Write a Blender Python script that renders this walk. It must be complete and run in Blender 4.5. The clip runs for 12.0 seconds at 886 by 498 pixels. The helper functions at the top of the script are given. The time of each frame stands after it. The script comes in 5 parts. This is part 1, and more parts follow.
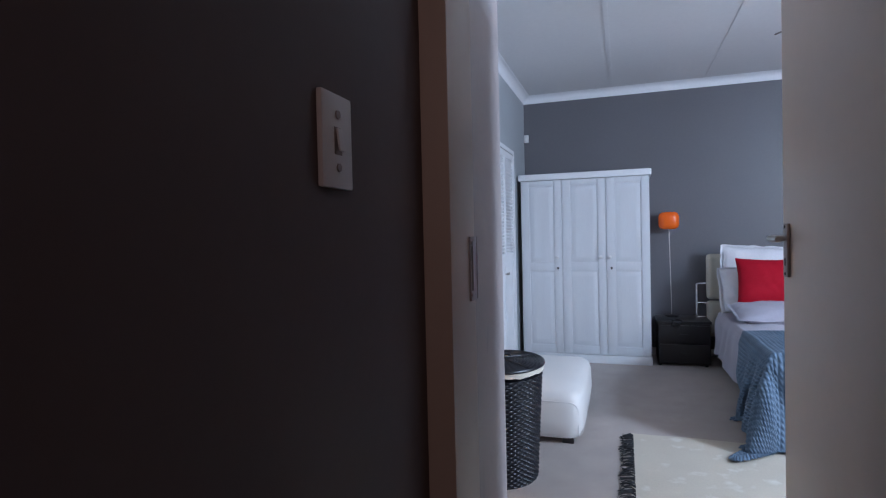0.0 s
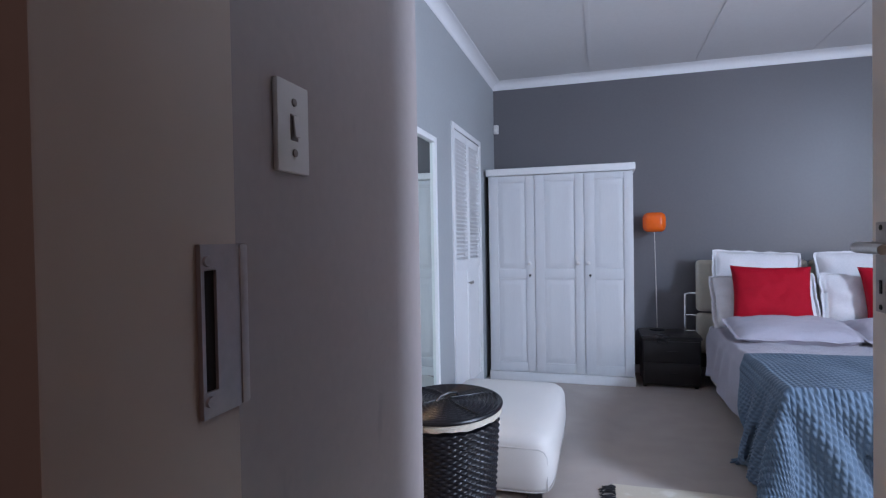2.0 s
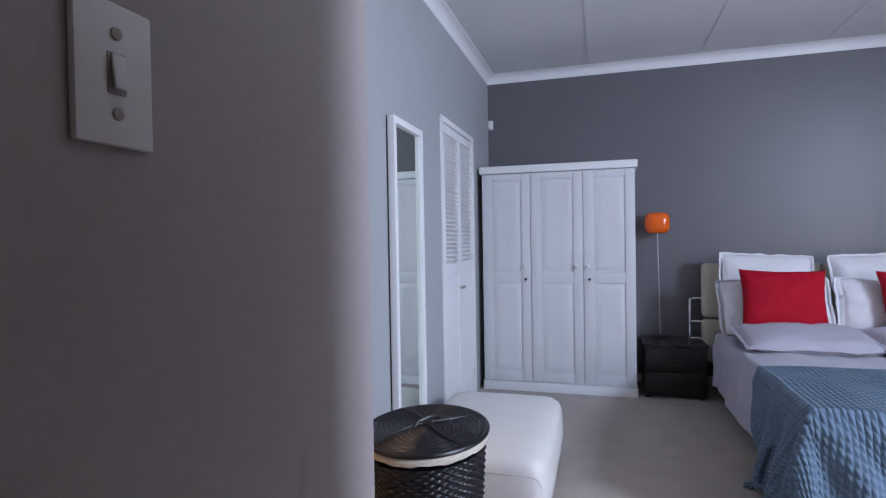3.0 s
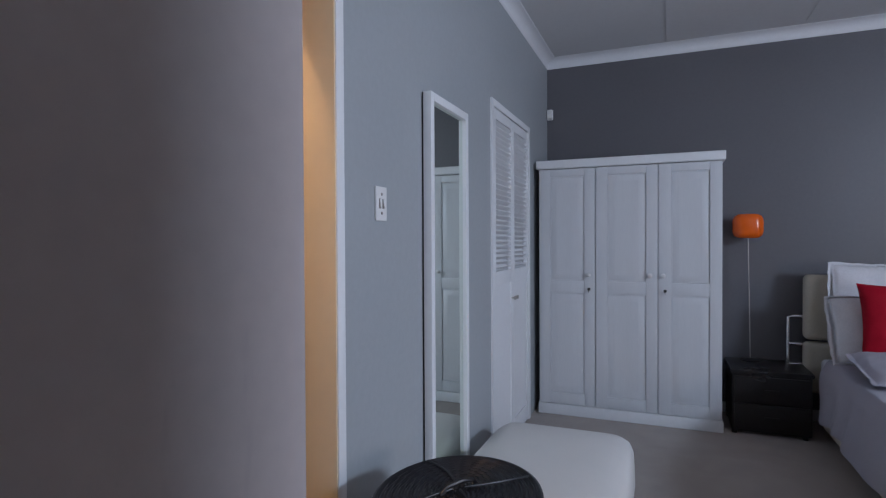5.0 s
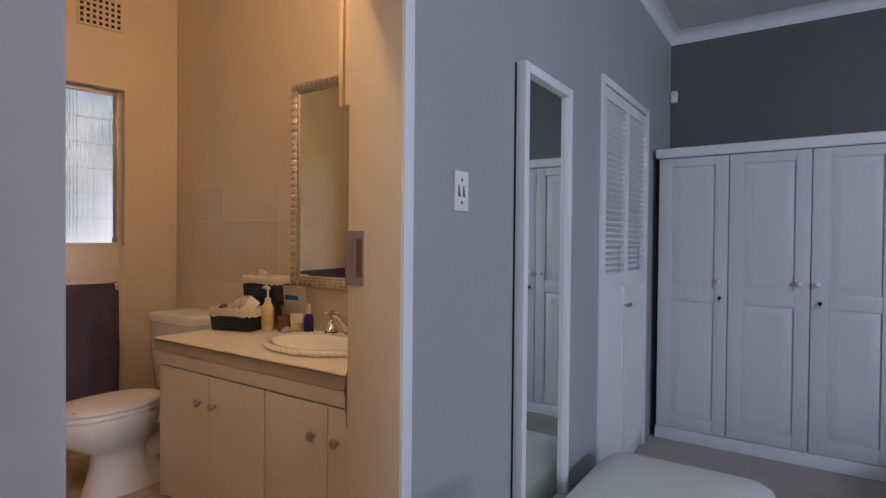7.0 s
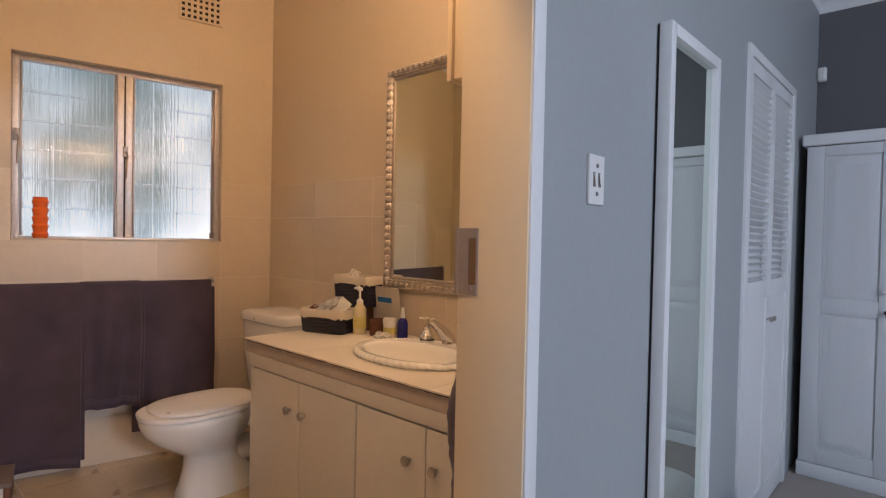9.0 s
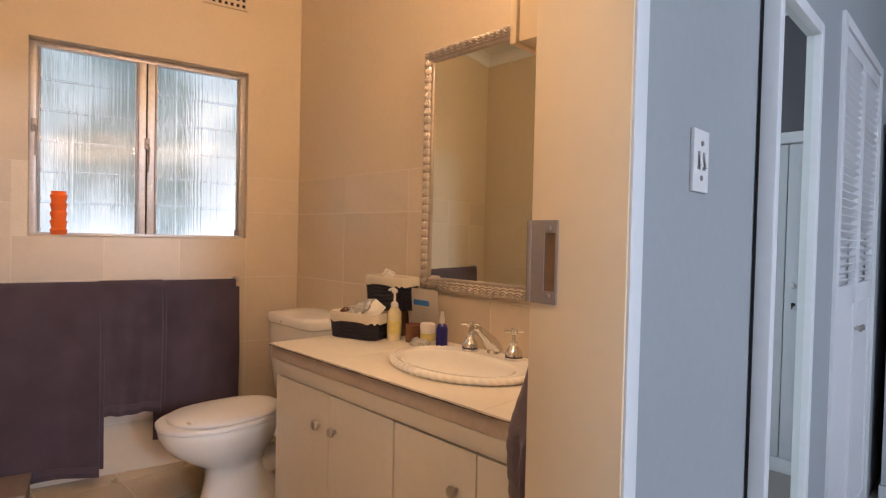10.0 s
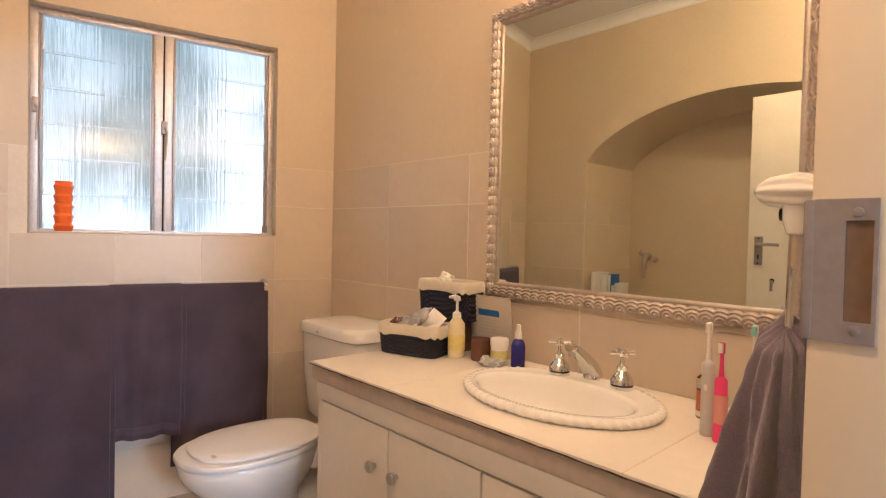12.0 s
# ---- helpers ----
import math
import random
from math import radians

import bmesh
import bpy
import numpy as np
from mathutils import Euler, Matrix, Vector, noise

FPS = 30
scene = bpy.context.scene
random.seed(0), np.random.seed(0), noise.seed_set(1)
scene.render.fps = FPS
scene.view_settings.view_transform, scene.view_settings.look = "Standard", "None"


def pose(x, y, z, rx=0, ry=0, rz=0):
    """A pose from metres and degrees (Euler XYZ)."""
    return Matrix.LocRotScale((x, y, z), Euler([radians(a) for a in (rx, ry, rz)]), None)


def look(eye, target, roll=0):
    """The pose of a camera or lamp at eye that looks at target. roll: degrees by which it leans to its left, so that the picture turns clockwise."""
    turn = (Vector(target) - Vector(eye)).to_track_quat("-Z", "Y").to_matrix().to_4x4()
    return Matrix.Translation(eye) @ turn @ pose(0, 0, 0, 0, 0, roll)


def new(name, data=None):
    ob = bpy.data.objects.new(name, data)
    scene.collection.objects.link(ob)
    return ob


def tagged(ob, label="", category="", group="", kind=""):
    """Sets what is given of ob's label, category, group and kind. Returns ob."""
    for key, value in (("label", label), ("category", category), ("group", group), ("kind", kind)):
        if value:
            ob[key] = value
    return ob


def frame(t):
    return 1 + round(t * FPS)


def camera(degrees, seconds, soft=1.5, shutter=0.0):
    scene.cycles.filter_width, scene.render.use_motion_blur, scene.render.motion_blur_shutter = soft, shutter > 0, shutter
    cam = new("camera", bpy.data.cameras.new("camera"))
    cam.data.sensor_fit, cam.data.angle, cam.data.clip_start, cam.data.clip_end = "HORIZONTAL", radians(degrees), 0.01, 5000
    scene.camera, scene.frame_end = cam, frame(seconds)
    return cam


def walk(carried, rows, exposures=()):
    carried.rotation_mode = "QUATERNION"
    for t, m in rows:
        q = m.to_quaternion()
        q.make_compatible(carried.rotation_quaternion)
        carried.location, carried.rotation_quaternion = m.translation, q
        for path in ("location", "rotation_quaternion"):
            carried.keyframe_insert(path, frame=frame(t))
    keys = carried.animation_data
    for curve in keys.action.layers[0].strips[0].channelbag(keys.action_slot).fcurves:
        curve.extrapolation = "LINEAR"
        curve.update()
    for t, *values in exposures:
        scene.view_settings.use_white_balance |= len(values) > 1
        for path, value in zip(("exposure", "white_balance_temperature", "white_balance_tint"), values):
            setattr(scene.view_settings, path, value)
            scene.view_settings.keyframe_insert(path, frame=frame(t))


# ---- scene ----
cam = camera(78.2, 12.0, soft=1.25)
METRES, EYE, TILT, LEAN, TURN = 2.8, 1.26, 0.0, 0.0, 18.4
ROWS = [
    (0.0, 0.0, 0.0, 0.0, -0.03, -1.21, 1.32),
    (0.5, 0.0152, 0.0599, 0.0001, -0.73, -1.17, 1.2),
    (1.0, 0.0382, 0.1243, 0.0033, -1.23, -1.17, 1.2),
    (1.5, 0.0577, 0.1827, 0.0003, -1.71, -1.1, 1.12),
    (2.0, 0.0773, 0.2437, 0.0005, -2.03, -1.07, 0.98),
    (2.5, 0.0945, 0.2927, 0.0028, -2.25, -1.04, 0.98),
    (4.5, 0.1254, 0.4696, 0.0041, 1.51, -0.8, 0.51),
    (5.0, 0.1289, 0.5116, 0.0056, 3.89, -0.77, 0.27),
    (5.5, 0.1319, 0.5445, 0.0072, 6.38, -0.73, 0.12),
    (6.0, 0.1331, 0.5785, 0.0069, 9.71, -0.74, -0.13),
    (6.5, 0.1366, 0.6064, 0.0043, 12.79, -0.75, -0.36),
    (7.0, 0.1419, 0.6229, 0.0001, 15.49, -0.8, -0.52),
    (9.0, 0.0804, 0.7057, 0.0006, 24.35, -1.08, -1.15),
    (9.5, 0.0528, 0.7338, -0.0023, 25.72, -1.19, -1.2),
    (10.0, 0.0204, 0.7698, -0.0029, 26.93, -1.22, -1.3),
    (10.5, -0.0078, 0.8023, -0.0047, 27.88, -1.33, -1.27),
    (11.0, -0.0397, 0.8243, -0.0073, 28.4, -1.34, -1.28),
    (11.5, -0.0787, 0.843, -0.0076, 28.48, -1.35, -1.34),
    (12.0, -0.1117, 0.8604, -0.0076, 28.31, -1.33, -1.32),
]
walk(cam, [(t, pose(0, 0, EYE, TILT, LEAN, TURN) @ pose(METRES * x, METRES * y, METRES * z, 90 + pitch, roll, yaw)) for t, x, y, z, yaw, pitch, roll in ROWS],
     exposures=[(0.0, 0.05, 6000, 14), (1.5, 0.05, 6150, 16), (2.5, 0.05, 6300, 19), (4.5, -0.45, 6400, 17), (5.5, -0.85, 6450, 17), (6.5, -0.9, 6450, 17), (7.5, -0.8, 6450, 17), (9.0, -0.50, 6600, 16), (10.0, -0.18, 6550, 15), (11.0, 0.17, 6150, 13), (12.0, 0.18, 6000, 12)])

# ---- light ----
world = bpy.data.worlds.new("world")
scene.world = world
world.use_nodes = True
wn, wl = world.node_tree.nodes, world.node_tree.links
sky = wn.new("ShaderNodeTexSky")
sky.sky_type, sky.sun_disc = "NISHITA", False
sky.sun_elevation, sky.sun_rotation = radians(55), radians(200)
wn["Background"].inputs["Strength"].default_value = 0.12
wl.new(sky.outputs["Color"], wn["Background"].inputs["Color"])


def area_lamp(name, eye, target, sx, sy, watts, colour):
    data = bpy.data.lights.new(name, "AREA")
    data.shape, data.size, data.size_y, data.energy, data.color = "RECTANGLE", sx, sy, watts, colour
    ob = new(name, data)
    ob.matrix_world = look(eye, target)
    return ob


def point_lamp(name, place, watts, colour, radius=0.05):
    data = bpy.data.lights.new(name, "POINT")
    data.energy, data.color, data.shadow_soft_size = watts, colour, radius
    ob = new(name, data)
    ob.location = place
    return ob


sun_data = bpy.data.lights.new("sun", "SUN")
sun_data.energy, sun_data.angle, sun_data.color = 2.5, radians(0.6), (1.0, 0.95, 0.88)
sun = new("sun", sun_data)
sun.rotation_euler = look((0, 0, 0), (0.2, 0.55, -0.82)).to_euler()

area_lamp("window_daylight", (3.44, 2.10, 2.20), (-0.3, 3.3, 0.0), 0.66, 0.34, 132, (0.60, 0.785, 1.0))
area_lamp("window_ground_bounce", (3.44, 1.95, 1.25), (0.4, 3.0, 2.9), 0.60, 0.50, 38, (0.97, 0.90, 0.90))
# unseen warm fill added in the hall; no fixture stands there
area_lamp("hall_fill", (0.30, -1.10, 2.1), (0.1, 1.5, 1.0), 0.5, 0.5, 2.2, (1.0, 0.66, 0.58))
# unseen ceiling light, added to brighten the bathroom's jamb and counter
point_lamp("bath_added_light", (-1.44, 2.32, 2.62), 45, (1.0, 0.68, 0.40), 0.06)
point_lamp("mirror_lamp_bulb", (-1.56, 3.56, 2.64), 23, (1.0, 0.68, 0.40), 0.05)


# ---- materials ----
def nodes_of(name):
    m = bpy.data.materials.new(name)
    m.use_nodes = True
    return m, m.node_tree.nodes, m.node_tree.links, m.node_tree.nodes["Principled BSDF"]


def surface(name, colour, rough=0.6, vary=0.12, coarse=3.0, fine=60.0, bump=0.15, metal=0.0, sheen=0.0, stretch=(1, 1, 1), bump_dist=0.002, spec=0.5, piece=0.0, stain=None):
    """Paint, plaster, cloth, stone: a base colour varied at two scales, fine relief."""
    m, n, l, p = nodes_of(name)
    tc = n.new("ShaderNodeTexCoord")
    mp = n.new("ShaderNodeMapping")
    mp.inputs["Scale"].default_value = stretch
    l.new(tc.outputs["Object"], mp.inputs["Vector"])
    big, small = n.new("ShaderNodeTexNoise"), n.new("ShaderNodeTexNoise")
    big.inputs["Scale"].default_value, big.inputs["Detail"].default_value = coarse, 5
    small.inputs["Scale"].default_value, small.inputs["Detail"].default_value = fine, 6
    l.new(mp.outputs["Vector"], big.inputs["Vector"])
    l.new(mp.outputs["Vector"], small.inputs["Vector"])
    mix = n.new("ShaderNodeMath")
    mix.operation = "MULTIPLY_ADD"
    mix.inputs[1].default_value = 0.45
    l.new(small.outputs["Fac"], mix.inputs[0])
    half = n.new("ShaderNodeMath")
    half.operation = "MULTIPLY"
    half.inputs[1].default_value = 0.55
    l.new(big.outputs["Fac"], half.inputs[0])
    l.new(half.outputs[0], mix.inputs[2])
    ramp = n.new("ShaderNodeValToRGB")
    ramp.color_ramp.elements[0].position, ramp.color_ramp.elements[1].position = 0.3, 0.7
    ramp.color_ramp.elements[0].color = (*[c * (1 - vary) for c in colour], 1)
    ramp.color_ramp.elements[1].color = (*[min(1, c * (1 + vary * 0.7)) for c in colour], 1)
    l.new(mix.outputs[0], ramp.inputs["Fac"])
    out = ramp.outputs["Color"]
    if stain:
        blot = n.new("ShaderNodeTexNoise")
        blot.inputs["Scale"].default_value, blot.inputs["Detail"].default_value = stain[1], 4
        bmap = n.new("ShaderNodeMapping")
        bmap.inputs["Scale"].default_value = stain[3] if len(stain) > 3 else (1, 1, 1)
        l.new(tc.outputs["Object"], bmap.inputs["Vector"])
        l.new(bmap.outputs["Vector"], blot.inputs["Vector"])
        sr = n.new("ShaderNodeValToRGB")
        sr.color_ramp.elements[0].position, sr.color_ramp.elements[1].position = stain[2], stain[2] + 0.12
        l.new(blot.outputs["Fac"], sr.inputs["Fac"])
        sm = n.new("ShaderNodeMix")
        sm.data_type = "RGBA"
        l.new(sr.outputs["Color"], sm.inputs["Factor"])
        l.new(out, sm.inputs["A"])
        sm.inputs["B"].default_value = (*stain[0], 1)
        out = sm.outputs["Result"]
    if piece:
        info, hsv = n.new("ShaderNodeObjectInfo"), n.new("ShaderNodeHueSaturation")
        rng = n.new("ShaderNodeMapRange")
        rng.inputs["To Min"].default_value, rng.inputs["To Max"].default_value = 1 - piece, 1 + piece
        l.new(info.outputs["Random"], rng.inputs["Value"])
        l.new(rng.outputs["Result"], hsv.inputs["Value"])
        l.new(out, hsv.inputs["Color"])
        out = hsv.outputs["Color"]
    l.new(out, p.inputs["Base Color"])
    rr = n.new("ShaderNodeMapRange")
    rr.inputs["To Min"].default_value, rr.inputs["To Max"].default_value = max(0.02, rough - 0.08), min(1, rough + 0.08)
    l.new(big.outputs["Fac"], rr.inputs["Value"])
    l.new(rr.outputs["Result"], p.inputs["Roughness"])
    p.inputs["Metallic"].default_value = metal
    p.inputs["Specular IOR Level"].default_value = spec
    if sheen:
        p.inputs["Sheen Weight"].default_value = sheen
    if bump:
        b = n.new("ShaderNodeBump")
        b.inputs["Strength"].default_value, b.inputs["Distance"].default_value = bump, bump_dist
        l.new(mix.outputs[0], b.inputs["Height"])
        l.new(b.outputs["Normal"], p.inputs["Normal"])
    return m


def weave_cloth(name, colour, scale=220.0, rough=0.85, vary=0.1, bump=0.4, sheen=0.2):
    m = surface(name, colour, rough, vary, 4.0, 90.0, 0.0, sheen=sheen)
    n, l = m.node_tree.nodes, m.node_tree.links
    tc = n.new("ShaderNodeTexCoord")
    w1, w2 = n.new("ShaderNodeTexWave"), n.new("ShaderNodeTexWave")
    w1.bands_direction, w2.bands_direction = "X", "Y"
    add = n.new("ShaderNodeMath")
    for w in (w1, w2):
        w.inputs["Scale"].default_value = scale
        w.inputs["Distortion"].default_value = 1.5
        l.new(tc.outputs["Object"], w.inputs["Vector"])
    l.new(w1.outputs["Fac"], add.inputs[0])
    l.new(w2.outputs["Fac"], add.inputs[1])
    b = n.new("ShaderNodeBump")
    b.inputs["Strength"].default_value, b.inputs["Distance"].default_value = bump, 0.001
    l.new(add.outputs[0], b.inputs["Height"])
    l.new(b.outputs["Normal"], n["Principled BSDF"].inputs["Normal"])
    return m


def clear_glass(name, colour=(1, 1, 1), rough=0.0, ripple=0.0, mirror=False):
    m, n, l, p = nodes_of(name)
    p.inputs["Base Color"].default_value = (*colour, 1)
    p.inputs["Roughness"].default_value = rough
    if mirror:
        p.inputs["Metallic"].default_value = 1.0
    else:
        p.inputs["Transmission Weight"].default_value = 1.0
        p.inputs["IOR"].default_value = 1.46
    if ripple:
        tc, mp, nz, b = n.new("ShaderNodeTexCoord"), n.new("ShaderNodeMapping"), n.new("ShaderNodeTexNoise"), n.new("ShaderNodeBump")
        mp.inputs["Scale"].default_value = (60, 60, 1.8)
        nz.inputs["Scale"].default_value, nz.inputs["Detail"].default_value = 1.0, 3
        b.inputs["Strength"].default_value, b.inputs["Distance"].default_value = 1.0, ripple
        l.new(tc.outputs["Object"], mp.inputs["Vector"])
        l.new(mp.outputs["Vector"], nz.inputs["Vector"])
        l.new(nz.outputs["Fac"], b.inputs["Height"])
        l.new(b.outputs["Normal"], p.inputs["Normal"])
    return m


M_wall_grey = surface("grey_wall_paint", (0.37, 0.39, 0.405), 0.5, 0.06, 1.5, 45, 0.25)
M_wall_dark = surface("dark_grey_feature_paint", (0.138, 0.134, 0.144), 0.42, 0.07, 1.2, 45, 0.25)
M_wall_near = surface("taupe_grey_wall_paint", (0.41, 0.355, 0.345), 0.5, 0.07, 2.0, 50, 0.35, stain=((0.35, 0.305, 0.30), 9, 0.64, (2.2, 2.2, 0.55)))
# hall walls: one even brown-grey, far darker than the taupe wall
M_wall_hall = surface("brown_grey_hall_walls", (0.125, 0.091, 0.089), 0.6, 0.06, 1.5, 45, 0.25)
M_cream = surface("cream_wall_paint", (0.65, 0.545, 0.41), 0.5, 0.05, 1.5, 45, 0.2)
M_frame = surface("cream_gloss_frame_paint", (0.66, 0.56, 0.48), 0.42, 0.03, 3, 30, 0.12)
M_frame_bath = surface("warm_cream_gloss_paint", (0.80, 0.66, 0.47), 0.3, 0.03, 3, 30, 0.12)
M_white = surface("white_semi_gloss_paint", (0.80, 0.80, 0.81), 0.32, 0.04, 3, 40, 0.12)
M_white_wood = surface("white_painted_grained_wood", (0.66, 0.67, 0.69), 0.38, 0.05, 2, 26, 0.3, stretch=(6, 6, 0.5))
M_ceiling = surface("white_ceiling_paint", (0.74, 0.74, 0.75), 0.7, 0.04, 1, 30, 0.1)
M_cornice = surface("white_cornice_paint", (0.80, 0.80, 0.82), 0.55, 0.04, 2, 40, 0.1)
M_carpet = surface("beige_grey_carpet", (0.345, 0.285, 0.25), 0.95, 0.16, 6, 260, 0.9, sheen=0.25, bump_dist=0.006)
M_tile = surface("cream_glazed_wall_tile", (0.645, 0.548, 0.435), 0.34, 0.06, 4, 25, 0.1, piece=0.05)
M_grout = surface("pale_grout", (0.74, 0.66, 0.55), 0.85, 0.1, 8, 80, 0.3)
M_floor_tile = surface("beige_floor_tile", (0.52, 0.42, 0.30), 0.3, 0.14, 5, 40, 0.1, piece=0.05)
M_counter = surface("cream_counter_tile", (0.80, 0.74, 0.66), 0.36, 0.05, 4, 30, 0.08, piece=0.03)
M_counter_edge = surface("worn_taupe_tile_edge", (0.58, 0.49, 0.42), 0.5, 0.16, 6, 40, 0.3)
M_ceramic = surface("white_glazed_ceramic", (0.86, 0.84, 0.81), 0.08, 0.02, 3, 30, 0.0)
M_vanity = surface("off_white_vanity_paint", (0.76, 0.71, 0.64), 0.35, 0.05, 3, 40, 0.15)
M_chrome = surface("chrome", (0.78, 0.78, 0.78), 0.1, 0.04, 5, 50, 0.0, metal=1.0)
M_nickel = surface("brushed_nickel", (0.52, 0.49, 0.46), 0.32, 0.1, 6, 120, 0.1, metal=1.0)
M_steel_plate = surface("dull_steel_plate", (0.33, 0.285, 0.265), 0.42, 0.15, 8, 90, 0.15, metal=0.45)
# lighter copy of the plate steel, its pale lilac reflection put into the colour
M_steel_bright = surface("reflecting_steel_plate", (0.48, 0.45, 0.46), 0.38, 0.15, 8, 90, 0.15, metal=0.5)
M_alu = surface("weathered_aluminium", (0.66, 0.63, 0.62), 0.42, 0.22, 6, 60, 0.2, metal=0.3)
M_black = surface("black_lacquered_wood", (0.016, 0.014, 0.015), 0.3, 0.2, 4, 60, 0.1)
M_hole = surface("dark_hollow", (0.02, 0.017, 0.015), 0.8, 0.1, 4, 60, 0.0)
M_wicker = surface("black_wicker", (0.006, 0.006, 0.010), 0.38, 0.35, 20, 200, 0.2)
M_liner = weave_cloth("cream_cotton_liner", (0.68, 0.62, 0.52))
M_leather = surface("cream_faux_leather", (0.74, 0.71, 0.68), 0.42, 0.05, 4, 220, 0.25, bump_dist=0.001)
M_seam = surface("taupe_piping", (0.58, 0.55, 0.53), 0.6, 0.1, 5, 80, 0.2)
M_sheet = weave_cloth("white_cotton", (0.80, 0.79, 0.82), 260)
M_duvet = weave_cloth("lilac_grey_cotton", (0.42, 0.40, 0.465), 260)
M_red = weave_cloth("red_satin_cotton", (0.42, 0.005, 0.020), 240, 0.7, 0.12, 0.3, 0.0)
M_red.node_tree.nodes["Principled BSDF"].inputs["Specular IOR Level"].default_value = 0.15
M_throw = surface("blue_grey_chunky_wool", (0.11, 0.165, 0.235), 0.95, 0.25, 9, 160, 0.6, sheen=0.12)
M_headboard = weave_cloth("cream_upholstery", (0.62, 0.57, 0.47), 180)
M_towel = surface("mauve_grey_terry", (0.066, 0.047, 0.069), 0.98, 0.45, 5, 320, 0.9, sheen=0.2, bump_dist=0.004)
M_towel_pale = surface("pale_mauve_terry", (0.17, 0.135, 0.165), 0.98, 0.3, 12, 320, 0.9, sheen=0.3, bump_dist=0.004)
M_rug = surface("cream_hide_rug", (0.52, 0.46, 0.37), 0.9, 0.12, 3, 120, 0.6, stain=((0.60, 0.56, 0.49), 9, 0.58))
M_fringe = surface("dark_wool_fringe", (0.02, 0.02, 0.022), 0.95, 0.2, 10, 100, 0.4)
M_orange = surface("orange_plastic_shade", (0.90, 0.14, 0.012), 0.18, 0.05, 4, 40, 0.0)
M_vase = surface("orange_glass_vase", (0.88, 0.16, 0.03), 0.25, 0.08, 4, 40, 0.0)
M_plastic = surface("white_plastic", (0.78, 0.76, 0.75), 0.35, 0.03, 4, 60, 0.05)
# near-black colour for the shade between mirror frame and wall
M_shadow_gap = surface("shadow_gap_board", (0.03, 0.028, 0.03), 0.8, 0.1, 4, 60, 0.0)
M_mirror = clear_glass("mirror_silver", (0.79, 0.855, 0.80), 0.012, mirror=True)
M_pane = clear_glass("rippled_obscure_glass", (0.95, 0.975, 1.0), 0.11, ripple=0.0045)
M_ornate = surface("antique_silver_gilt", (0.52, 0.46, 0.41), 0.42, 0.2, 14, 120, 0.0, metal=0.8)


# ---- mesh helpers ----
def mesh_of(name, bm, mats, smooth=None):
    bmesh.ops.recalc_face_normals(bm, faces=bm.faces)
    me = bpy.data.meshes.new(name)
    bm.to_mesh(me)
    bm.free()
    for m in mats if isinstance(mats, (list, tuple)) else [mats]:
        me.materials.append(m)
    if smooth is not None:
        me.polygons.foreach_set("use_smooth", [True] * len(me.polygons))
        me.set_sharp_from_angle(angle=radians(smooth))
    return me


def part(name, bm, mats, parent, label="", smooth=40, at=None):
    """A mesh under a thing or under one of its parts."""
    ob = new(name, mesh_of(name, bm, mats, smooth))
    ob.parent = parent
    if at is not None:
        ob.matrix_basis = at
    return tagged(ob, label)


def thing(name, label, category, at=None, bm=None, mats=None, group="", kind="", smooth=40):
    ob = new(name, mesh_of(name, bm, mats, smooth) if bm else None)
    if at is not None:
        ob.matrix_basis = at
    return tagged(ob, label, category, group, kind)


def box(x0, x1, y0, y1, z0, z1, bevel=0.0, seg=2, bm=None):
    b = bmesh.new()
    vs = [b.verts.new((x, y, z)) for x in (x0, x1) for y in (y0, y1) for z in (z0, z1)]
    for f in ((0, 1, 3, 2), (4, 6, 7, 5), (0, 4, 5, 1), (2, 3, 7, 6), (0, 2, 6, 4), (1, 5, 7, 3)):
        b.faces.new([vs[i] for i in f])
    bmesh.ops.recalc_face_normals(b, faces=b.faces)
    if bevel:
        bmesh.ops.bevel(b, geom=b.edges[:], offset=bevel, segments=seg, profile=0.6, affect="EDGES")
    return merge(bm, b) if bm else b


def merge(into, b, m=None, slot=0):
    me = bpy.data.meshes.new("tmp")
    if m is not None:
        b.transform(m)
    for f in b.faces:
        if slot:
            f.material_index = slot
    b.to_mesh(me)
    b.free()
    into.from_mesh(me)
    bpy.data.meshes.remove(me)
    return into


def loft(rings, cap=True, closed=True):
    """Rings of points, joined one to the next."""
    b = bmesh.new()
    vs = [[b.verts.new(p) for p in r] for r in rings]
    n = len(rings[0])
    for a, c in zip(vs, vs[1:]):
        for i in range(n if closed else n - 1):
            j = (i + 1) % n
            b.faces.new((a[i], a[j], c[j], c[i]))
    if cap and closed:
        b.faces.new(vs[0][::-1])
        b.faces.new(vs[-1])
    return b


def ring(cx, cy, z, rx, ry, n=40, power=2.0, turn=0.0):
    """A rounded outline: power 2 is an ellipse, larger is squarer."""
    out = []
    for i in range(n):
        a = 2 * math.pi * i / n + turn
        c, s = math.cos(a), math.sin(a)
        out.append((cx + rx * math.copysign(abs(c) ** (2 / power), c), cy + ry * math.copysign(abs(s) ** (2 / power), s), z))
    return out


def lathe(profile, n=32, rx=1.0, ry=1.0):
    return loft([ring(0, 0, z, r * rx, r * ry, n) for r, z in profile])


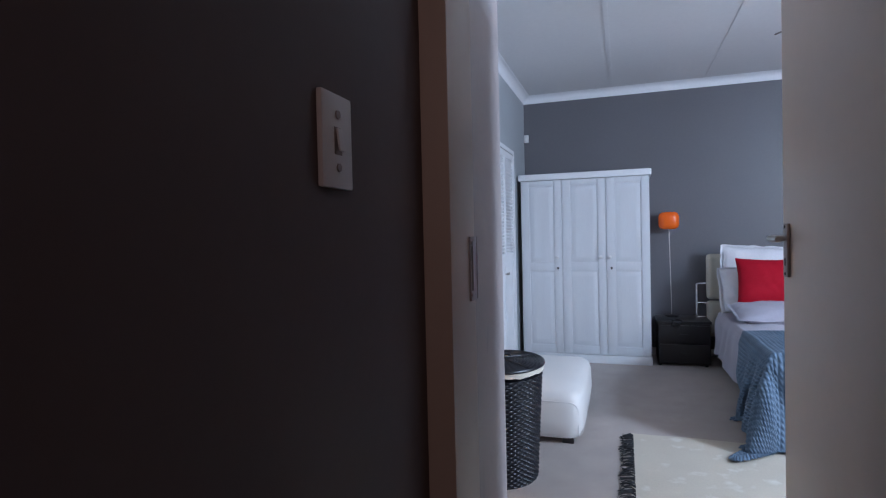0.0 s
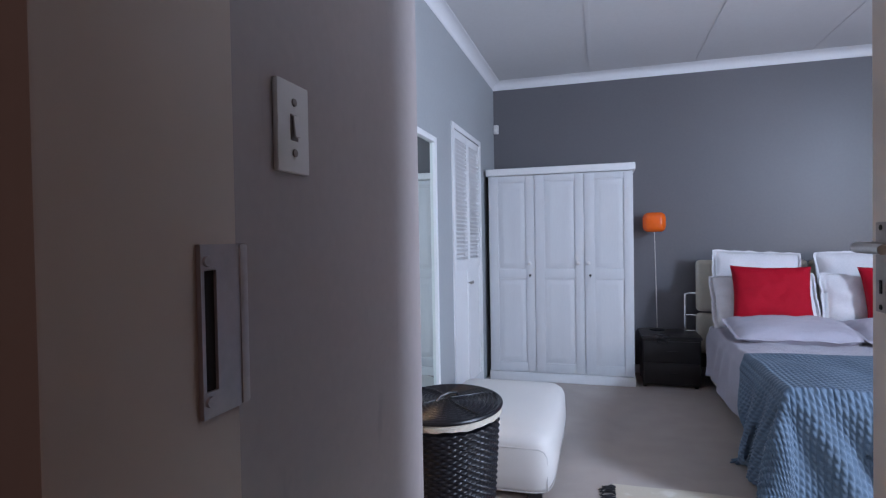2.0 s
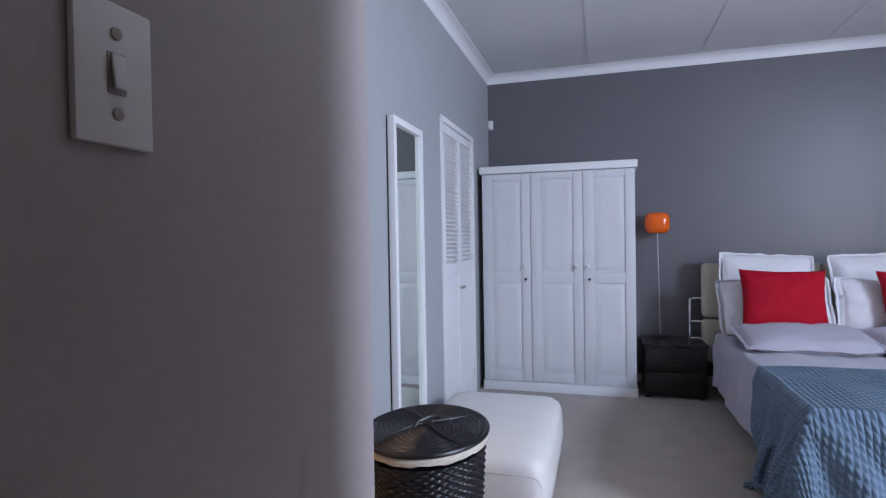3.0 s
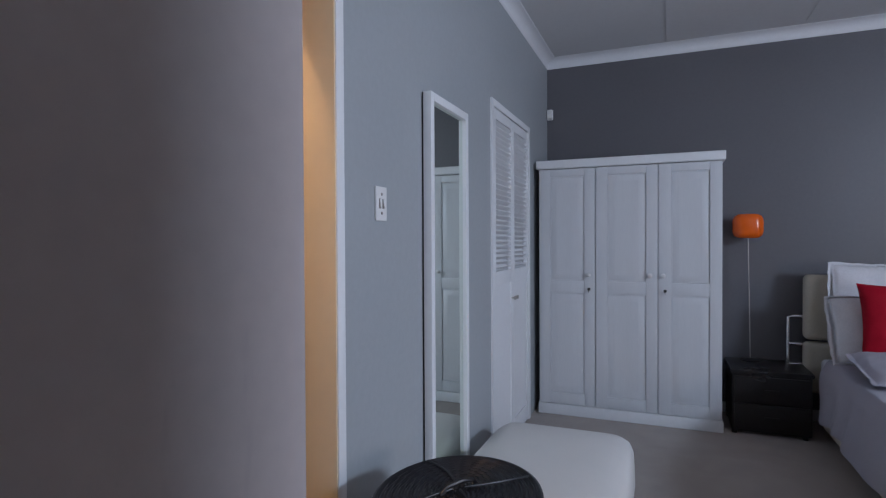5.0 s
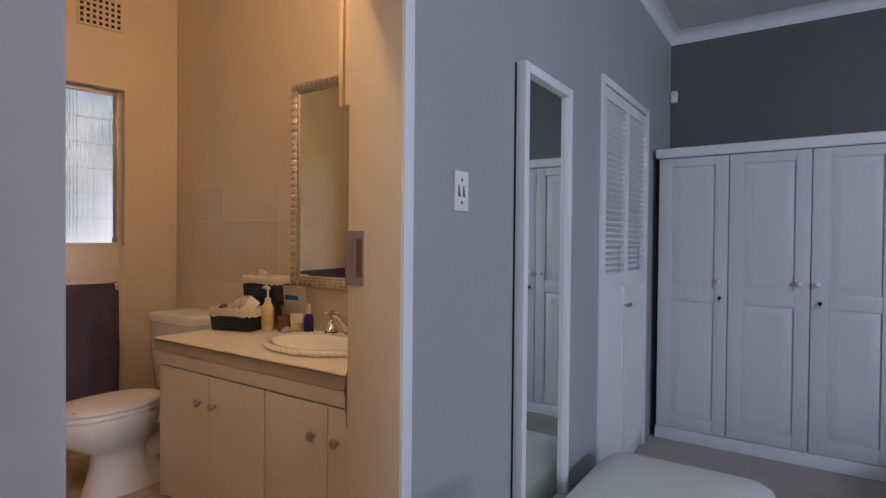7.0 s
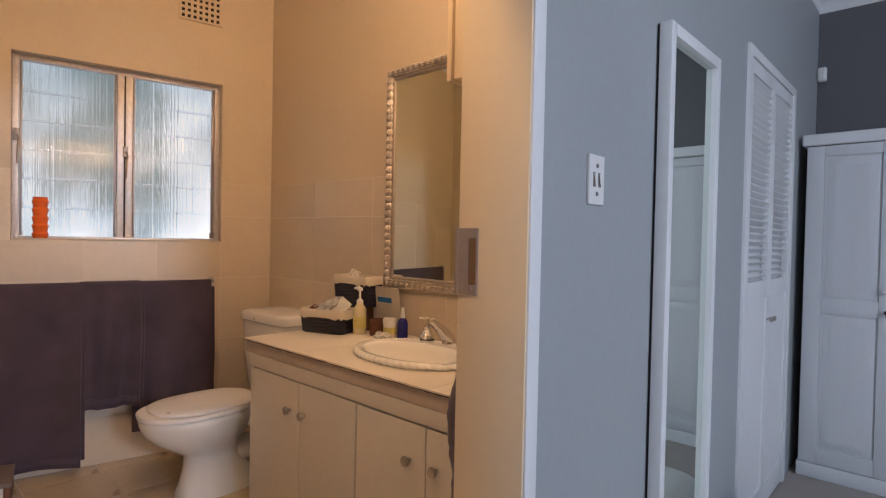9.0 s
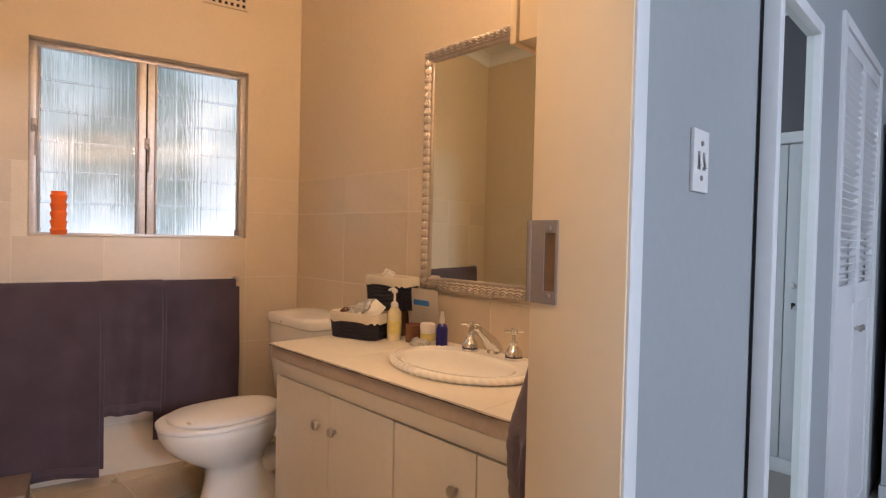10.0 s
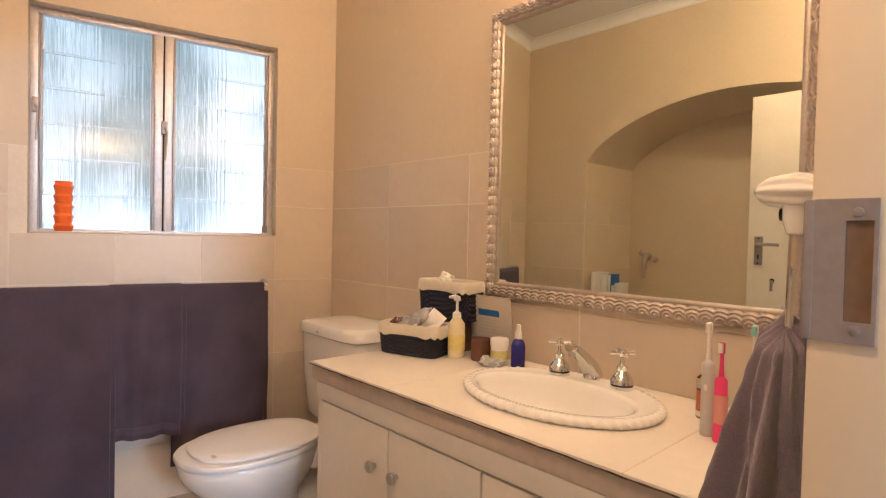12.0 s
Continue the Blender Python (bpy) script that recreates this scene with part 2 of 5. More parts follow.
def tube(points, r, n=10):
    """A round bar along points."""
    rings, pts = [], [Vector(p) for p in points]
    side = None
    for i, p in enumerate(pts):
        d = (pts[min(i + 1, len(pts) - 1)] - pts[max(i - 1, 0)]).normalized()
        ref = Vector((0, 0, 1)) if abs(d.z) < 0.9 else Vector((1, 0, 0))
        u = d.cross(ref).normalized() if side is None else (side - d * side.dot(d)).normalized()
        side, v = u, d.cross(u)
        rr = r[i] if isinstance(r, (list, tuple)) else r
        rings.append([p + (u * math.cos(2 * math.pi * k / n) + v * math.sin(2 * math.pi * k / n)) * rr for k in range(n)])
    return loft(rings)


def sheet(fn, nu, nv, thick=0.0):
    """A surface fn(u, v) for u, v in 0..1, with a back side when thick."""
    b = bmesh.new()
    vs = [[b.verts.new(fn(i / nu, j / nv)) for j in range(nv + 1)] for i in range(nu + 1)]
    for i in range(nu):
        for j in range(nv):
            b.faces.new((vs[i][j], vs[i + 1][j], vs[i + 1][j + 1], vs[i][j + 1]))
    if thick:
        bmesh.ops.recalc_face_normals(b, faces=b.faces)
        b.normal_update()
        bmesh.ops.solidify(b, geom=b.faces[:], thickness=thick)
    return b


def wall(name, boxes, mats, side=None):
    """One wall of joined blocks; side(normal, centre) picks the paint of a face."""
    b = bmesh.new()
    for c in boxes:
        box(*c, bm=b)
    b.normal_update()
    if side:
        for f in b.faces:
            f.material_index = side(f.normal, f.calc_center_median())
    me = mesh_of(name, b, mats)
    return tagged(new(name, me), kind="structure")


# ---- the shell ----
H, HB = 2.775, 2.95
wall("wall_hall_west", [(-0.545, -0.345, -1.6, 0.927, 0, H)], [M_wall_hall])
wall("wall_nook", [(-0.585, -0.405, 1.09, 1.8712, 0, H)], [M_wall_near])
wall("wall_nook_return", [(-1.03, -0.585, 1.70, 1.8712, 0, H)], [M_wall_near])


def west_side(n, c):
    return 0 if n.x > 0.5 else 1


wall("wall_west", [(-1.21, -1.03, 1.70, 1.93, 0, HB), (-1.21, -1.03, 1.93, 2.905, 2.095, HB), (-1.21, -1.03, 2.905, 4.43, 0, HB), (-1.21, -1.03, 4.43, 5.35, 2.09, HB), (-1.21, -1.03, 5.35, 6.02, 0, HB)], [M_wall_grey, M_cream], west_side)
wall("wall_closet_back", [(-1.85, -1.80, 4.2, 5.6, 0, H), (-1.80, -1.21, 4.15, 4.20, 0, H), (-1.80, -1.21, 5.55, 5.60, 0, H)], [M_wall_grey])
wall("wall_north", [(-1.21, 3.6, 6.02, 6.2, 0, H)], [M_wall_dark])
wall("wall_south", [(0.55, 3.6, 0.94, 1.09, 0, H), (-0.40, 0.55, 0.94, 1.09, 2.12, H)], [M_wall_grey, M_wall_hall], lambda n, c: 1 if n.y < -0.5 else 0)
wall("wall_east", [(3.42, 3.6, 1.09, 1.50, 0, H), (3.42, 3.6, 2.45, 6.02, 0, H), (3.42, 3.6, 1.50, 2.45, 2.45, H), (3.42, 3.6, 1.50, 2.45, 0, 0.90)], [M_wall_grey])
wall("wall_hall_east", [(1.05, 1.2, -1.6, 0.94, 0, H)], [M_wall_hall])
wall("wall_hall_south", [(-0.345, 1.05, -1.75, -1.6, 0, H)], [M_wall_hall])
wall("ceiling", [(-1.03, 3.6, 1.876, 6.02, H, H + 0.12), (-0.405, 3.6, -1.6, 1.876, H, H + 0.12)], [M_ceiling])
wall("ceiling_bath", [(-4.6, -1.21, 0.5, 3.9, HB, HB + 0.12)], [M_ceiling])
wall("floor", [(-1.16, 3.6, 1.10, 6.02, -0.1, 0), (-0.345, 1.05, -1.6, 1.10, -0.1, 0)], [M_carpet])
wall("floor_bath", [(-4.6, -1.16, 0.5, 3.9, -0.1, -0.004)], [M_grout])
wall("ground", [(-60, 60, -60, 60, -0.6, -0.4)], [surface("lawn", (0.06, 0.09, 0.03), 0.95, 0.3, 1, 30, 0.6)])

# bathroom walls: the sink wall, the skewed window wall, the wall with the arched bath niche
wall("wall_bath_north", [(-4.2, -1.21, 3.75, 3.90, 0, HB)], [M_cream])
SKEW = Matrix.Translation((-3.575, 3.75, 0)) @ Matrix.Rotation(radians(-12), 4, "Z")
# in this frame: -y runs along the window wall away from the sink wall, +x points into the room
WIN = (-1.30, -0.30, 1.215, 2.16)
ww = wall("wall_bath_west", [(-0.18, 0, -3.4, WIN[0], 0, HB), (-0.18, 0, WIN[1], 0.15, 0, HB), (-0.18, 0, WIN[0], WIN[1], 0, WIN[2]), (-0.18, 0, WIN[0], WIN[1], WIN[3], HB)], [M_cream])
ww.matrix_basis = SKEW

ARC = dict(x0=-3.47, x1=-1.30, spring=1.86, rise=0.40, y=1.45)


def arch_wall():
    """The bath wall with its segmental arch."""
    b = bmesh.new()
    y0, y1, n = 0.70, ARC["y"], 28
    box(-4.6, ARC["x0"], y0, y1, 0, HB, bm=b)
    box(ARC["x1"], -1.21, y0, y1, 0, HB, bm=b)
    rings = []
    for i in range(n + 1):
        x = ARC["x0"] + (ARC["x1"] - ARC["x0"]) * i / n
        z = ARC["spring"] + ARC["rise"] * (1 - (2 * i / n - 1) ** 2) ** 0.75
        rings.append([(x, y0, z), (x, y1, z), (x, y1, HB), (x, y0, HB)])
    merge(b, loft(rings))
    return b


tagged(new("wall_bath_south", mesh_of("wall_bath_south", arch_wall(), M_cream, 30)), kind="structure")
wall("wall_bath_niche", [(-3.6, -1.21, 0.60, 0.70, 0, HB)], [M_cream])
wall("wall_bath_southeast", [(-1.21, -1.03, 0.5, 1.70, 0, HB)], [M_cream])


def cornice(name, p0, p1, inward, top, size=0.075):
    """A coved strip between wall and ceiling."""
    prof = [(0.002, -size)] + [(size * (1 - math.cos(a)) * 0.85 + 0.008, -size + 0.008 + (size - 0.012) * math.sin(a)) for a in [i * math.pi / 16 for i in range(9)]] + [(size, 0), (0.002, 0)]
    q = Vector(inward)
    rings = [[Vector(p) + q * a + Vector((0, 0, top - 0.001 + h)) for a, h in prof] for p in (p0, p1)]
    tagged(new(name, mesh_of(name, loft(rings), M_cornice, 35)), kind="structure")


cornice("trim_cornice_west", (-1.03, 1.88, 0), (-1.03, 6.018, 0), (1, 0, 0), H)
cornice("trim_cornice_north", (-1.03, 6.02, 0), (3.42, 6.02, 0), (0, -1, 0), H)
cornice("trim_cornice_bath_south", (-4.4, 1.45, 0), (-1.22, 1.45, 0), (0, 1, 0), HB)
cornice("trim_cornice_bath_north", (-3.6, 3.75, 0), (-1.22, 3.75, 0), (0, -1, 0), HB)
cornice("trim_cornice_bath_west", SKEW @ Vector((0, 0, 0)), SKEW @ Vector((0, -2.5, 0)), (math.cos(radians(12)), -math.sin(radians(12)), 0), HB)
for k, x in enumerate((-0.10, 0.79, 1.68, 2.57)):
    tagged(new("trim_ceiling_strip", mesh_of("strip", box(x - 0.016, x + 0.016, 1.1, 5.94, H - 0.0035, H + 0.001, 0.001), M_ceiling)), kind="structure")
tagged(new("baseboard_west", mesh_of("baseboard", box(-1.03, -1.016, 2.91, 4.43, 0.0, 0.075, 0.004), M_white)), kind="structure")
tagged(new("baseboard_north", mesh_of("baseboard", box(-1.0, 3.42, 6.004, 6.02, 0.0, 0.075, 0.004), M_white)), kind="structure")


# ---- doors ----
def lever_set(parent, face, along, at, plate=(0.042, 0.155)):
    """Backplate, lever, keyhole on a door face. face: outward normal, along: the way the lever points."""
    f, a, up = Vector(face), Vector(along), Vector((0, 0, 1))
    m = Matrix(((a.x, f.x, 0, at[0]), (a.y, f.y, 0, at[1]), (0, 0, 1, at[2]), (0, 0, 0, 1)))
    w, h = plate
    b = box(-w / 2, w / 2, 0, 0.009, -h / 2, h / 2, 0.003)
    b.transform(m)
    pl = part("backplate", b, M_steel_plate, parent, "dull steel backplate")
    b = tube([(0, 0.008, 0.035), (0, 0.03, 0.035), (0.004, 0.045, 0.035), (0.02, 0.052, 0.035), (0.11, 0.052, 0.033)], [0.009, 0.009, 0.009, 0.009, 0.008], 12)
    b.transform(m)
    part("lever", b, M_nickel, parent, "brushed steel lever")
    b = box(-0.004, 0.004, 0.0085, 0.0105, -0.045, -0.022, 0.001)
    b.transform(m)
    part("keyhole", b, M_hole, pl)
    for dz in (-0.068, 0.068):
        b = lathe([(0.005, 0), (0.0045, 0.002), (0.001, 0.003)], 10)
        b.transform(m @ Matrix.Translation((0, 0.0085, dz)) @ Matrix.Rotation(radians(-90), 4, "X"))
        part("screw", b, M_hole, pl)


def strike(parent, m, hollow, far=0.016, plate=M_steel_plate):
    """A box strike with its hollow: local x along the reveal, y out of it, z up."""
    b = bmesh.new()
    box(-0.034, -0.007, 0, 0.004, -0.073, 0.073, bm=b)
    box(far, far + 0.0035, 0, 0.004, -0.073, 0.073, bm=b)
    box(-0.007, far, 0, 0.004, 0.051, 0.073, bm=b)
    box(-0.007, far, 0, 0.004, -0.073, -0.051, bm=b)
    merge(b, box(-0.044, -0.0335, -0.010, 0.0055, -0.073, 0.073, 0.003))
    b.transform(m)
    s = part("strike_plate", b, plate, parent, "worn steel strike plate")
    b = box(-0.007, far, 0.0005, 0.0015, -0.051, 0.051)
    b.transform(m)
    part("mortise", b, hollow, s)
    for dz in (-0.059, 0.059):
        b = lathe([(0.005, 0), (0.0045, 0.002), (0.001, 0.0025)], 10)
        b.transform(m @ Matrix.Translation((0.003, 0.004, dz)) @ Matrix.Rotation(radians(-90), 4, "X"))
        part("screw", b, plate, s)


entry = thing("door_frame_1", "cream painted wooden door frame of the bedroom", "door frame", kind="structure")
part("jamb", box(-0.54, -0.293, 0.927, 1.09, 0, 2.12, 0.003), M_frame, entry)
part("jamb", box(0.49, 0.55, 0.927, 1.09, 0, 2.12, 0.003), M_frame, entry)
part("head", box(-0.293, 0.49, 0.927, 1.09, 2.06, 2.12, 0.003), M_frame, entry)
strike(entry, Matrix(((0, 1, 0, -0.293), (-1, 0, 0, 1.053), (0, 0, 0.88, 1.196), (0, 0, 0, 1))), M_hole, 0.006, M_steel_bright)
leaf = thing("door_1", "cream painted flush bedroom door standing open", "door", kind="structure")
part("panel", box(0.452, 0.489, 1.0915, 1.868, 0.012, 2.045, 0.002), M_frame, leaf)
lever_set(leaf, (-1, 0, 0), (0, -1, 0), (0.452, 1.815, 1.20))

bframe = thing("door_frame_2", "cream painted bathroom door frame with white edge", "door frame", kind="structure")
part("jamb", box(-1.21, -1.027, 2.862, 2.905, 0, 2.095, 0.003), M_frame_bath, bframe)
part("jamb", box(-1.21, -1.027, 1.93, 1.973, 0, 2.095, 0.003), M_frame_bath, bframe)
part("head", box(-1.21, -1.027, 1.973, 2.862, 2.052, 2.095, 0.003), M_frame_bath, bframe)
part("edge_strip", box(-1.029, -1.0225, 2.866, 2.908, 0, 2.097, 0.002), M_white, bframe, "white painted architrave strip")
strike(bframe, Matrix(((1, 0, 0, -1.172), (0, -1, 0, 2.862), (0, 0, 1, 1.213), (0, 0, 0, 1))), surface("bare_wood_mortise", (0.20, 0.12, 0.065), 0.8, 0.3, 6, 40, 0.3))
bleaf = thing("door_2", "cream flush bathroom door standing open with a key", "door", kind="structure")
part("panel", box(-2.10, -1.222, 1.933, 1.971, 0.012, 2.045, 0.002), M_vanity, bleaf)
lever_set(bleaf, (0, 1, 0), (1, 0, 0), (-2.045, 1.971, 1.20))


KEYAT = (-1.975, 1.971, 1.04)
b = lathe([(0.012, 0), (0.011, 0.004), (0.004, 0.005)], 18)
b.transform(Matrix.Translation(KEYAT) @ Matrix.Rotation(radians(-90), 4, "X"))
rose = part("key_rose", b, M_hole, bleaf, "dark round keyhole")
b = tube([(KEYAT[0], 1.974, KEYAT[2]), (KEYAT[0], 2.0, KEYAT[2])], 0.003, 8)
merge(b, box(KEYAT[0] - 0.003, KEYAT[0] + 0.012, 1.998, 2.001, KEYAT[2] - 0.055, KEYAT[2] + 0.004, 0.001))
part("key", b, M_nickel, rose, "key hanging in the lock")


# ---- bedroom: wardrobe ----
def raised_panel(parent, x0, x1, z0, z1, y):
    """A moulded frame round a raised field, on a door front that faces -y."""
    rings = []
    for inset, out in ((0.0, 0.0), (0.003, 0.002), (0.012, 0.002), (0.014, 0.003), (0.050, 0.0105), (0.053, 0.0105)):
        rings.append([(x0 + inset, y - out, z0 + inset), (x1 - inset, y - out, z0 + inset), (x1 - inset, y - out, z1 - inset), (x0 + inset, y - out, z1 - inset)])
    part("raised_panel", loft(rings), M_white_wood, parent, smooth=20)


wr = thing("wardrobe", "white painted three-door wardrobe with raised panels against the wall", "wardrobe")
part("body", box(-0.985, 0.232, 5.51, 6.0, 0.075, 1.80, 0.003), M_white_wood, wr)
part("plinth", box(-0.992, 0.24, 5.488, 6.0, 0.0, 0.078, 0.005), M_white, wr)
b = box(-1.008, 0.252, 5.478, 6.005, 1.805, 1.868, 0.012, 3)
part("cornice", b, M_white, wr)
KNOB = [(0.006, 0.0), (0.006, 0.012), (0.013, 0.018), (0.016, 0.026), (0.012, 0.033), (0.003, 0.036)]
for x0, x1, knob_x in ((-0.983, -0.583, -0.625), (-0.578, -0.166, -0.215), (-0.161, 0.231, -0.13)):
    d = part("door", box(x0 + 0.002, x1 - 0.002, 5.499, 5.51, 0.084, 1.798, 0.002), M_white_wood, wr)
    p0, p1 = x0 + 0.080, x1 - 0.074
    fr = bmesh.new()
    for c in ((x0, p0, 0.082, 1.80), (p1, x1, 0.082, 1.80), (p0, p1, 0.082, 0.165), (p0, p1, 0.90, 0.985), (p0, p1, 1.745, 1.80)):
        merge(fr, box(c[0], c[1], 5.488, 5.500, c[2], c[3], 0.0025))
    part("door_frame", fr, M_white_wood, d)
    for z0, z1 in ((0.165, 0.90), (0.985, 1.745)):
        raised_panel(d, p0, p1, z0, z1, 5.4985)
    b = lathe(KNOB, 16)
    b.transform(Matrix.Translation((knob_x, 5.488, 1.035)) @ Matrix.Rotation(radians(90), 4, "X"))
    part("knob", b, M_plastic, d, "white turned knob")
    if knob_x != -0.215:
        kx = knob_x + (0.0 if knob_x < -0.3 else 0.012)
        b = lathe([(0.011, 0), (0.010, 0.004), (0.004, 0.005), (0.004, 0.016), (0.001, 0.017)], 14)
        merge(b, box(-0.0015, 0.0015, -0.022, 0.004, 0.012, 0.03, 0.001))
        b.transform(Matrix.Translation((kx, 5.488, 0.93)) @ Matrix.Rotation(radians(90), 4, "X"))
        part("key", b, M_hole, d, "dark key in its lock")

# ---- bedroom: closet with bi-fold louvre doors ----
cl = thing("closet_door", "white louvred bi-fold closet doors, closed", "closet door")
part("frame", box(-1.05, -1.018, 4.43, 4.475, 0, 2.09, 0.003), M_white, cl)
part("frame", box(-1.05, -1.018, 5.305, 5.35, 0, 2.09, 0.003), M_white, cl)
part("frame", box(-1.05, -1.018, 4.475, 5.305, 2.05, 2.09, 0.003), M_white, cl)
slat = mesh_of("slat", (lambda q: (q.transform(Matrix.Rotation(radians(-32), 4, "Y")), q)[1])(box(-0.017, 0.017, -0.168, 0.168, -0.003, 0.003, 0.001, 1)), M_white)
for y0, y1 in ((4.478, 4.888), (4.892, 5.302)):
    leafp = part("leaf", box(-1.05, -1.024, y0, y0 + 0.038, 0.01, 2.045, 0.003), M_white, cl)
    b = bmesh.new()
    box(-1.05, -1.024, y1 - 0.038, y1, 0.01, 2.045, 0.003, bm=b)
    box(-1.05, -1.024, y0 + 0.038, y1 - 0.038, 1.985, 2.045, 0.003, bm=b)
    box(-1.05, -1.024, y0 + 0.038, y1 - 0.038, 1.02, 1.10, 0.003, bm=b)
    box(-1.05, -1.024, y0 + 0.038, y1 - 0.038, 0.01, 0.12, 0.003, bm=b)
    box(-1.043, -1.032, y0 + 0.038, y1 - 0.038, 0.12, 1.02, bm=b)
    box(-1.062, -1.056, y0 + 0.005, y1 - 0.005, 1.02, 2.04, bm=b)
    part("stile", b, M_white, leafp)
    ym, k = (y0 + y1) / 2, 0
    for k in range(29):
        s = new("slat", slat)
        s.parent, s.location = leafp, (-1.037, ym, 1.118 + 0.0303 * k)
    kb = lathe([(0.005, 0), (0.005, 0.01), (0.013, 0.02), (0.011, 0.028), (0.002, 0.03)], 14)
    kb.transform(Matrix.Translation((-1.024, 4.89 + (0.03 if y0 > 4.8 else -0.03), 0.915)) @ Matrix.Rotation(radians(90), 4, "Y"))
    part("knob", kb, M_nickel, leafp, "small metal knob")
wall("closet_ceiling", [(-1.85, -1.21, 4.15, 5.6, 2.3, 2.4)], [M_wall_grey])

# ---- bedroom: long mirror ----
lm = thing("wall_mirror", "tall mirror in a plain white frame on the grey wall", "mirror")
MX0, MX1, MY0, MY1, MZ0, MZ1, MW = -1.028, -0.985, 3.49, 3.938, 0.19, 1.885, 0.036
for nm, c in (("stile", (MX0 + .006, MX1, MY0, MY0 + MW, MZ0, MZ1)), ("stile", (MX0 + .006, MX1, MY1 - MW, MY1, MZ0, MZ1)), ("rail", (MX0 + .006, MX1, MY0 + MW, MY1 - MW, MZ1 - MW, MZ1)), ("rail", (MX0 + .006, MX1, MY0 + MW, MY1 - MW, MZ0, MZ0 + MW))):
    part(nm, box(*c, 0.005), M_white, lm)
part("glass", box(MX0 + .02, MX0 + .024, MY0 + MW - .004, MY1 - MW + .004, MZ0 + MW - .004, MZ1 - MW + .004), M_mirror, lm, "silvered mirror glass")
# the shadow gap behind the frame, put in as a near-black board
part("backing", box(MX0 + .0005, MX0 + .0055, MY0 + .003, MY1 - .003, MZ0 + .003, MZ1 - .003), M_shadow_gap, lm, "near-black board painted as the shadow gap behind the frame")


# ---- switches, sensor ----
def switch(label, m, rockers):
    """A wall switch: local x across, y out of the wall, z up."""
    s = thing("light_switch", label, "light switch", m, group="light switches")
    part("plate", box(-0.0375, 0.0375, 0, 0.008, -0.059, 0.059, 0.003), M_plastic, s)
    for dx in ([0.0] if rockers == 1 else [-0.0125, 0.0125]):
        hw = 0.009 if rockers == 1 else 0.0072
        bz = part("bezel", box(dx - hw, dx + hw, 0.0075, 0.0088, -0.017, 0.017, 0.001), M_steel_plate, s, "grey rocker surround")
        bb = box(dx - hw + 0.0025, dx + hw - 0.0025, 0.0085, 0.0115, -0.0145, 0.0145, 0.0015)
        bb.transform(Matrix.Translation((0, 0.002, 0)) @ Matrix.Rotation(radians(7), 4, "X"))
        part("rocker", bb, M_plastic, bz)
    for dz in (-0.033, 0.033):
        bb = lathe([(0.0055, 0), (0.005, 0.002), (0.001, 0.0025)], 12)
        bb.transform(Matrix.Translation((0, 0.008, dz)) @ Matrix.Rotation(radians(-90), 4, "X"))
        part("screw", bb, M_steel_plate, s)


def on_x(x, y, z):
    return Matrix(((0, 1, 0, x), (-1, 0, 0, y), (0, 0, 1, z), (0, 0, 0, 1)))


switch("white plastic switch plate on the dark hall wall", on_x(-0.345, 0.608, 1.383), 1)
switch("white plastic single-rocker switch plate on the taupe wall", on_x(-0.405, 1.350, 1.41), 1)
switch("white plastic two-rocker switch plate beside the bathroom door", on_x(-1.03, 3.141, 1.408), 2)
sn = thing("alarm_sensor", "small white alarm sensor in the room corner", "sensor")
b = box(-1.026, -0.978, 5.975, 6.018, 2.275, 2.36, 0.012, 3)
part("housing", b, M_plastic, sn)
part("lens", box(-1.016, -0.988, 5.970, 5.98, 2.285, 2.32, 0.004), M_ceramic, sn)

# ---- bedroom: ottoman ----
ot = thing("ottoman", "low cream faux-leather ottoman with dark feet on the carpet", "ottoman")


def cushion_ring(z, g):
    return ring(-0.59, 3.79, z, 0.345 - g, 0.515 - g, 96, 9.0)


b = loft([cushion_ring(z, g) for z, g in ((0.036, 0.045), (0.040, 0.022), (0.07, 0.008), (0.14, -0.003), (0.22, 0.0), (0.272, 0.003), (0.302, 0.014), (0.324, 0.04), (0.338, 0.10), (0.345, 0.2), (0.347, 0.30))])
part("body", b, M_leather, ot, smooth=60)
r = cushion_ring(0.05, 0.010)
part("piping", tube(r + r[:2], 0.0025, 6), M_seam, ot)
for sy in (-1, 1):
    seam = [(-0.312, 0.05), (-0.314, 0.14), (-0.313, 0.215), (-0.300, 0.245), (-0.275, 0.259), (-0.15, 0.262), (0.0, 0.263)]
    seam += [(-x, z) for x, z in seam[-2::-1]]
    part("panel_piping", tube([(-0.59 + x, 3.79 + sy * (0.514 * (1 - (abs(x) / 0.345) ** 9) ** (1 / 9) - (0.008 if z < 0.08 else 0.0)), z) for x, z in seam], 0.0028, 6), M_seam, ot, "taupe seam round the end panel")
for fx in (-0.87, -0.34):
    for fy in (3.36, 4.22):
        part("foot", box(fx - 0.035, fx + 0.035, fy - 0.035, fy + 0.035, 0, 0.042, 0.004), M_black, ot, "dark wooden foot")


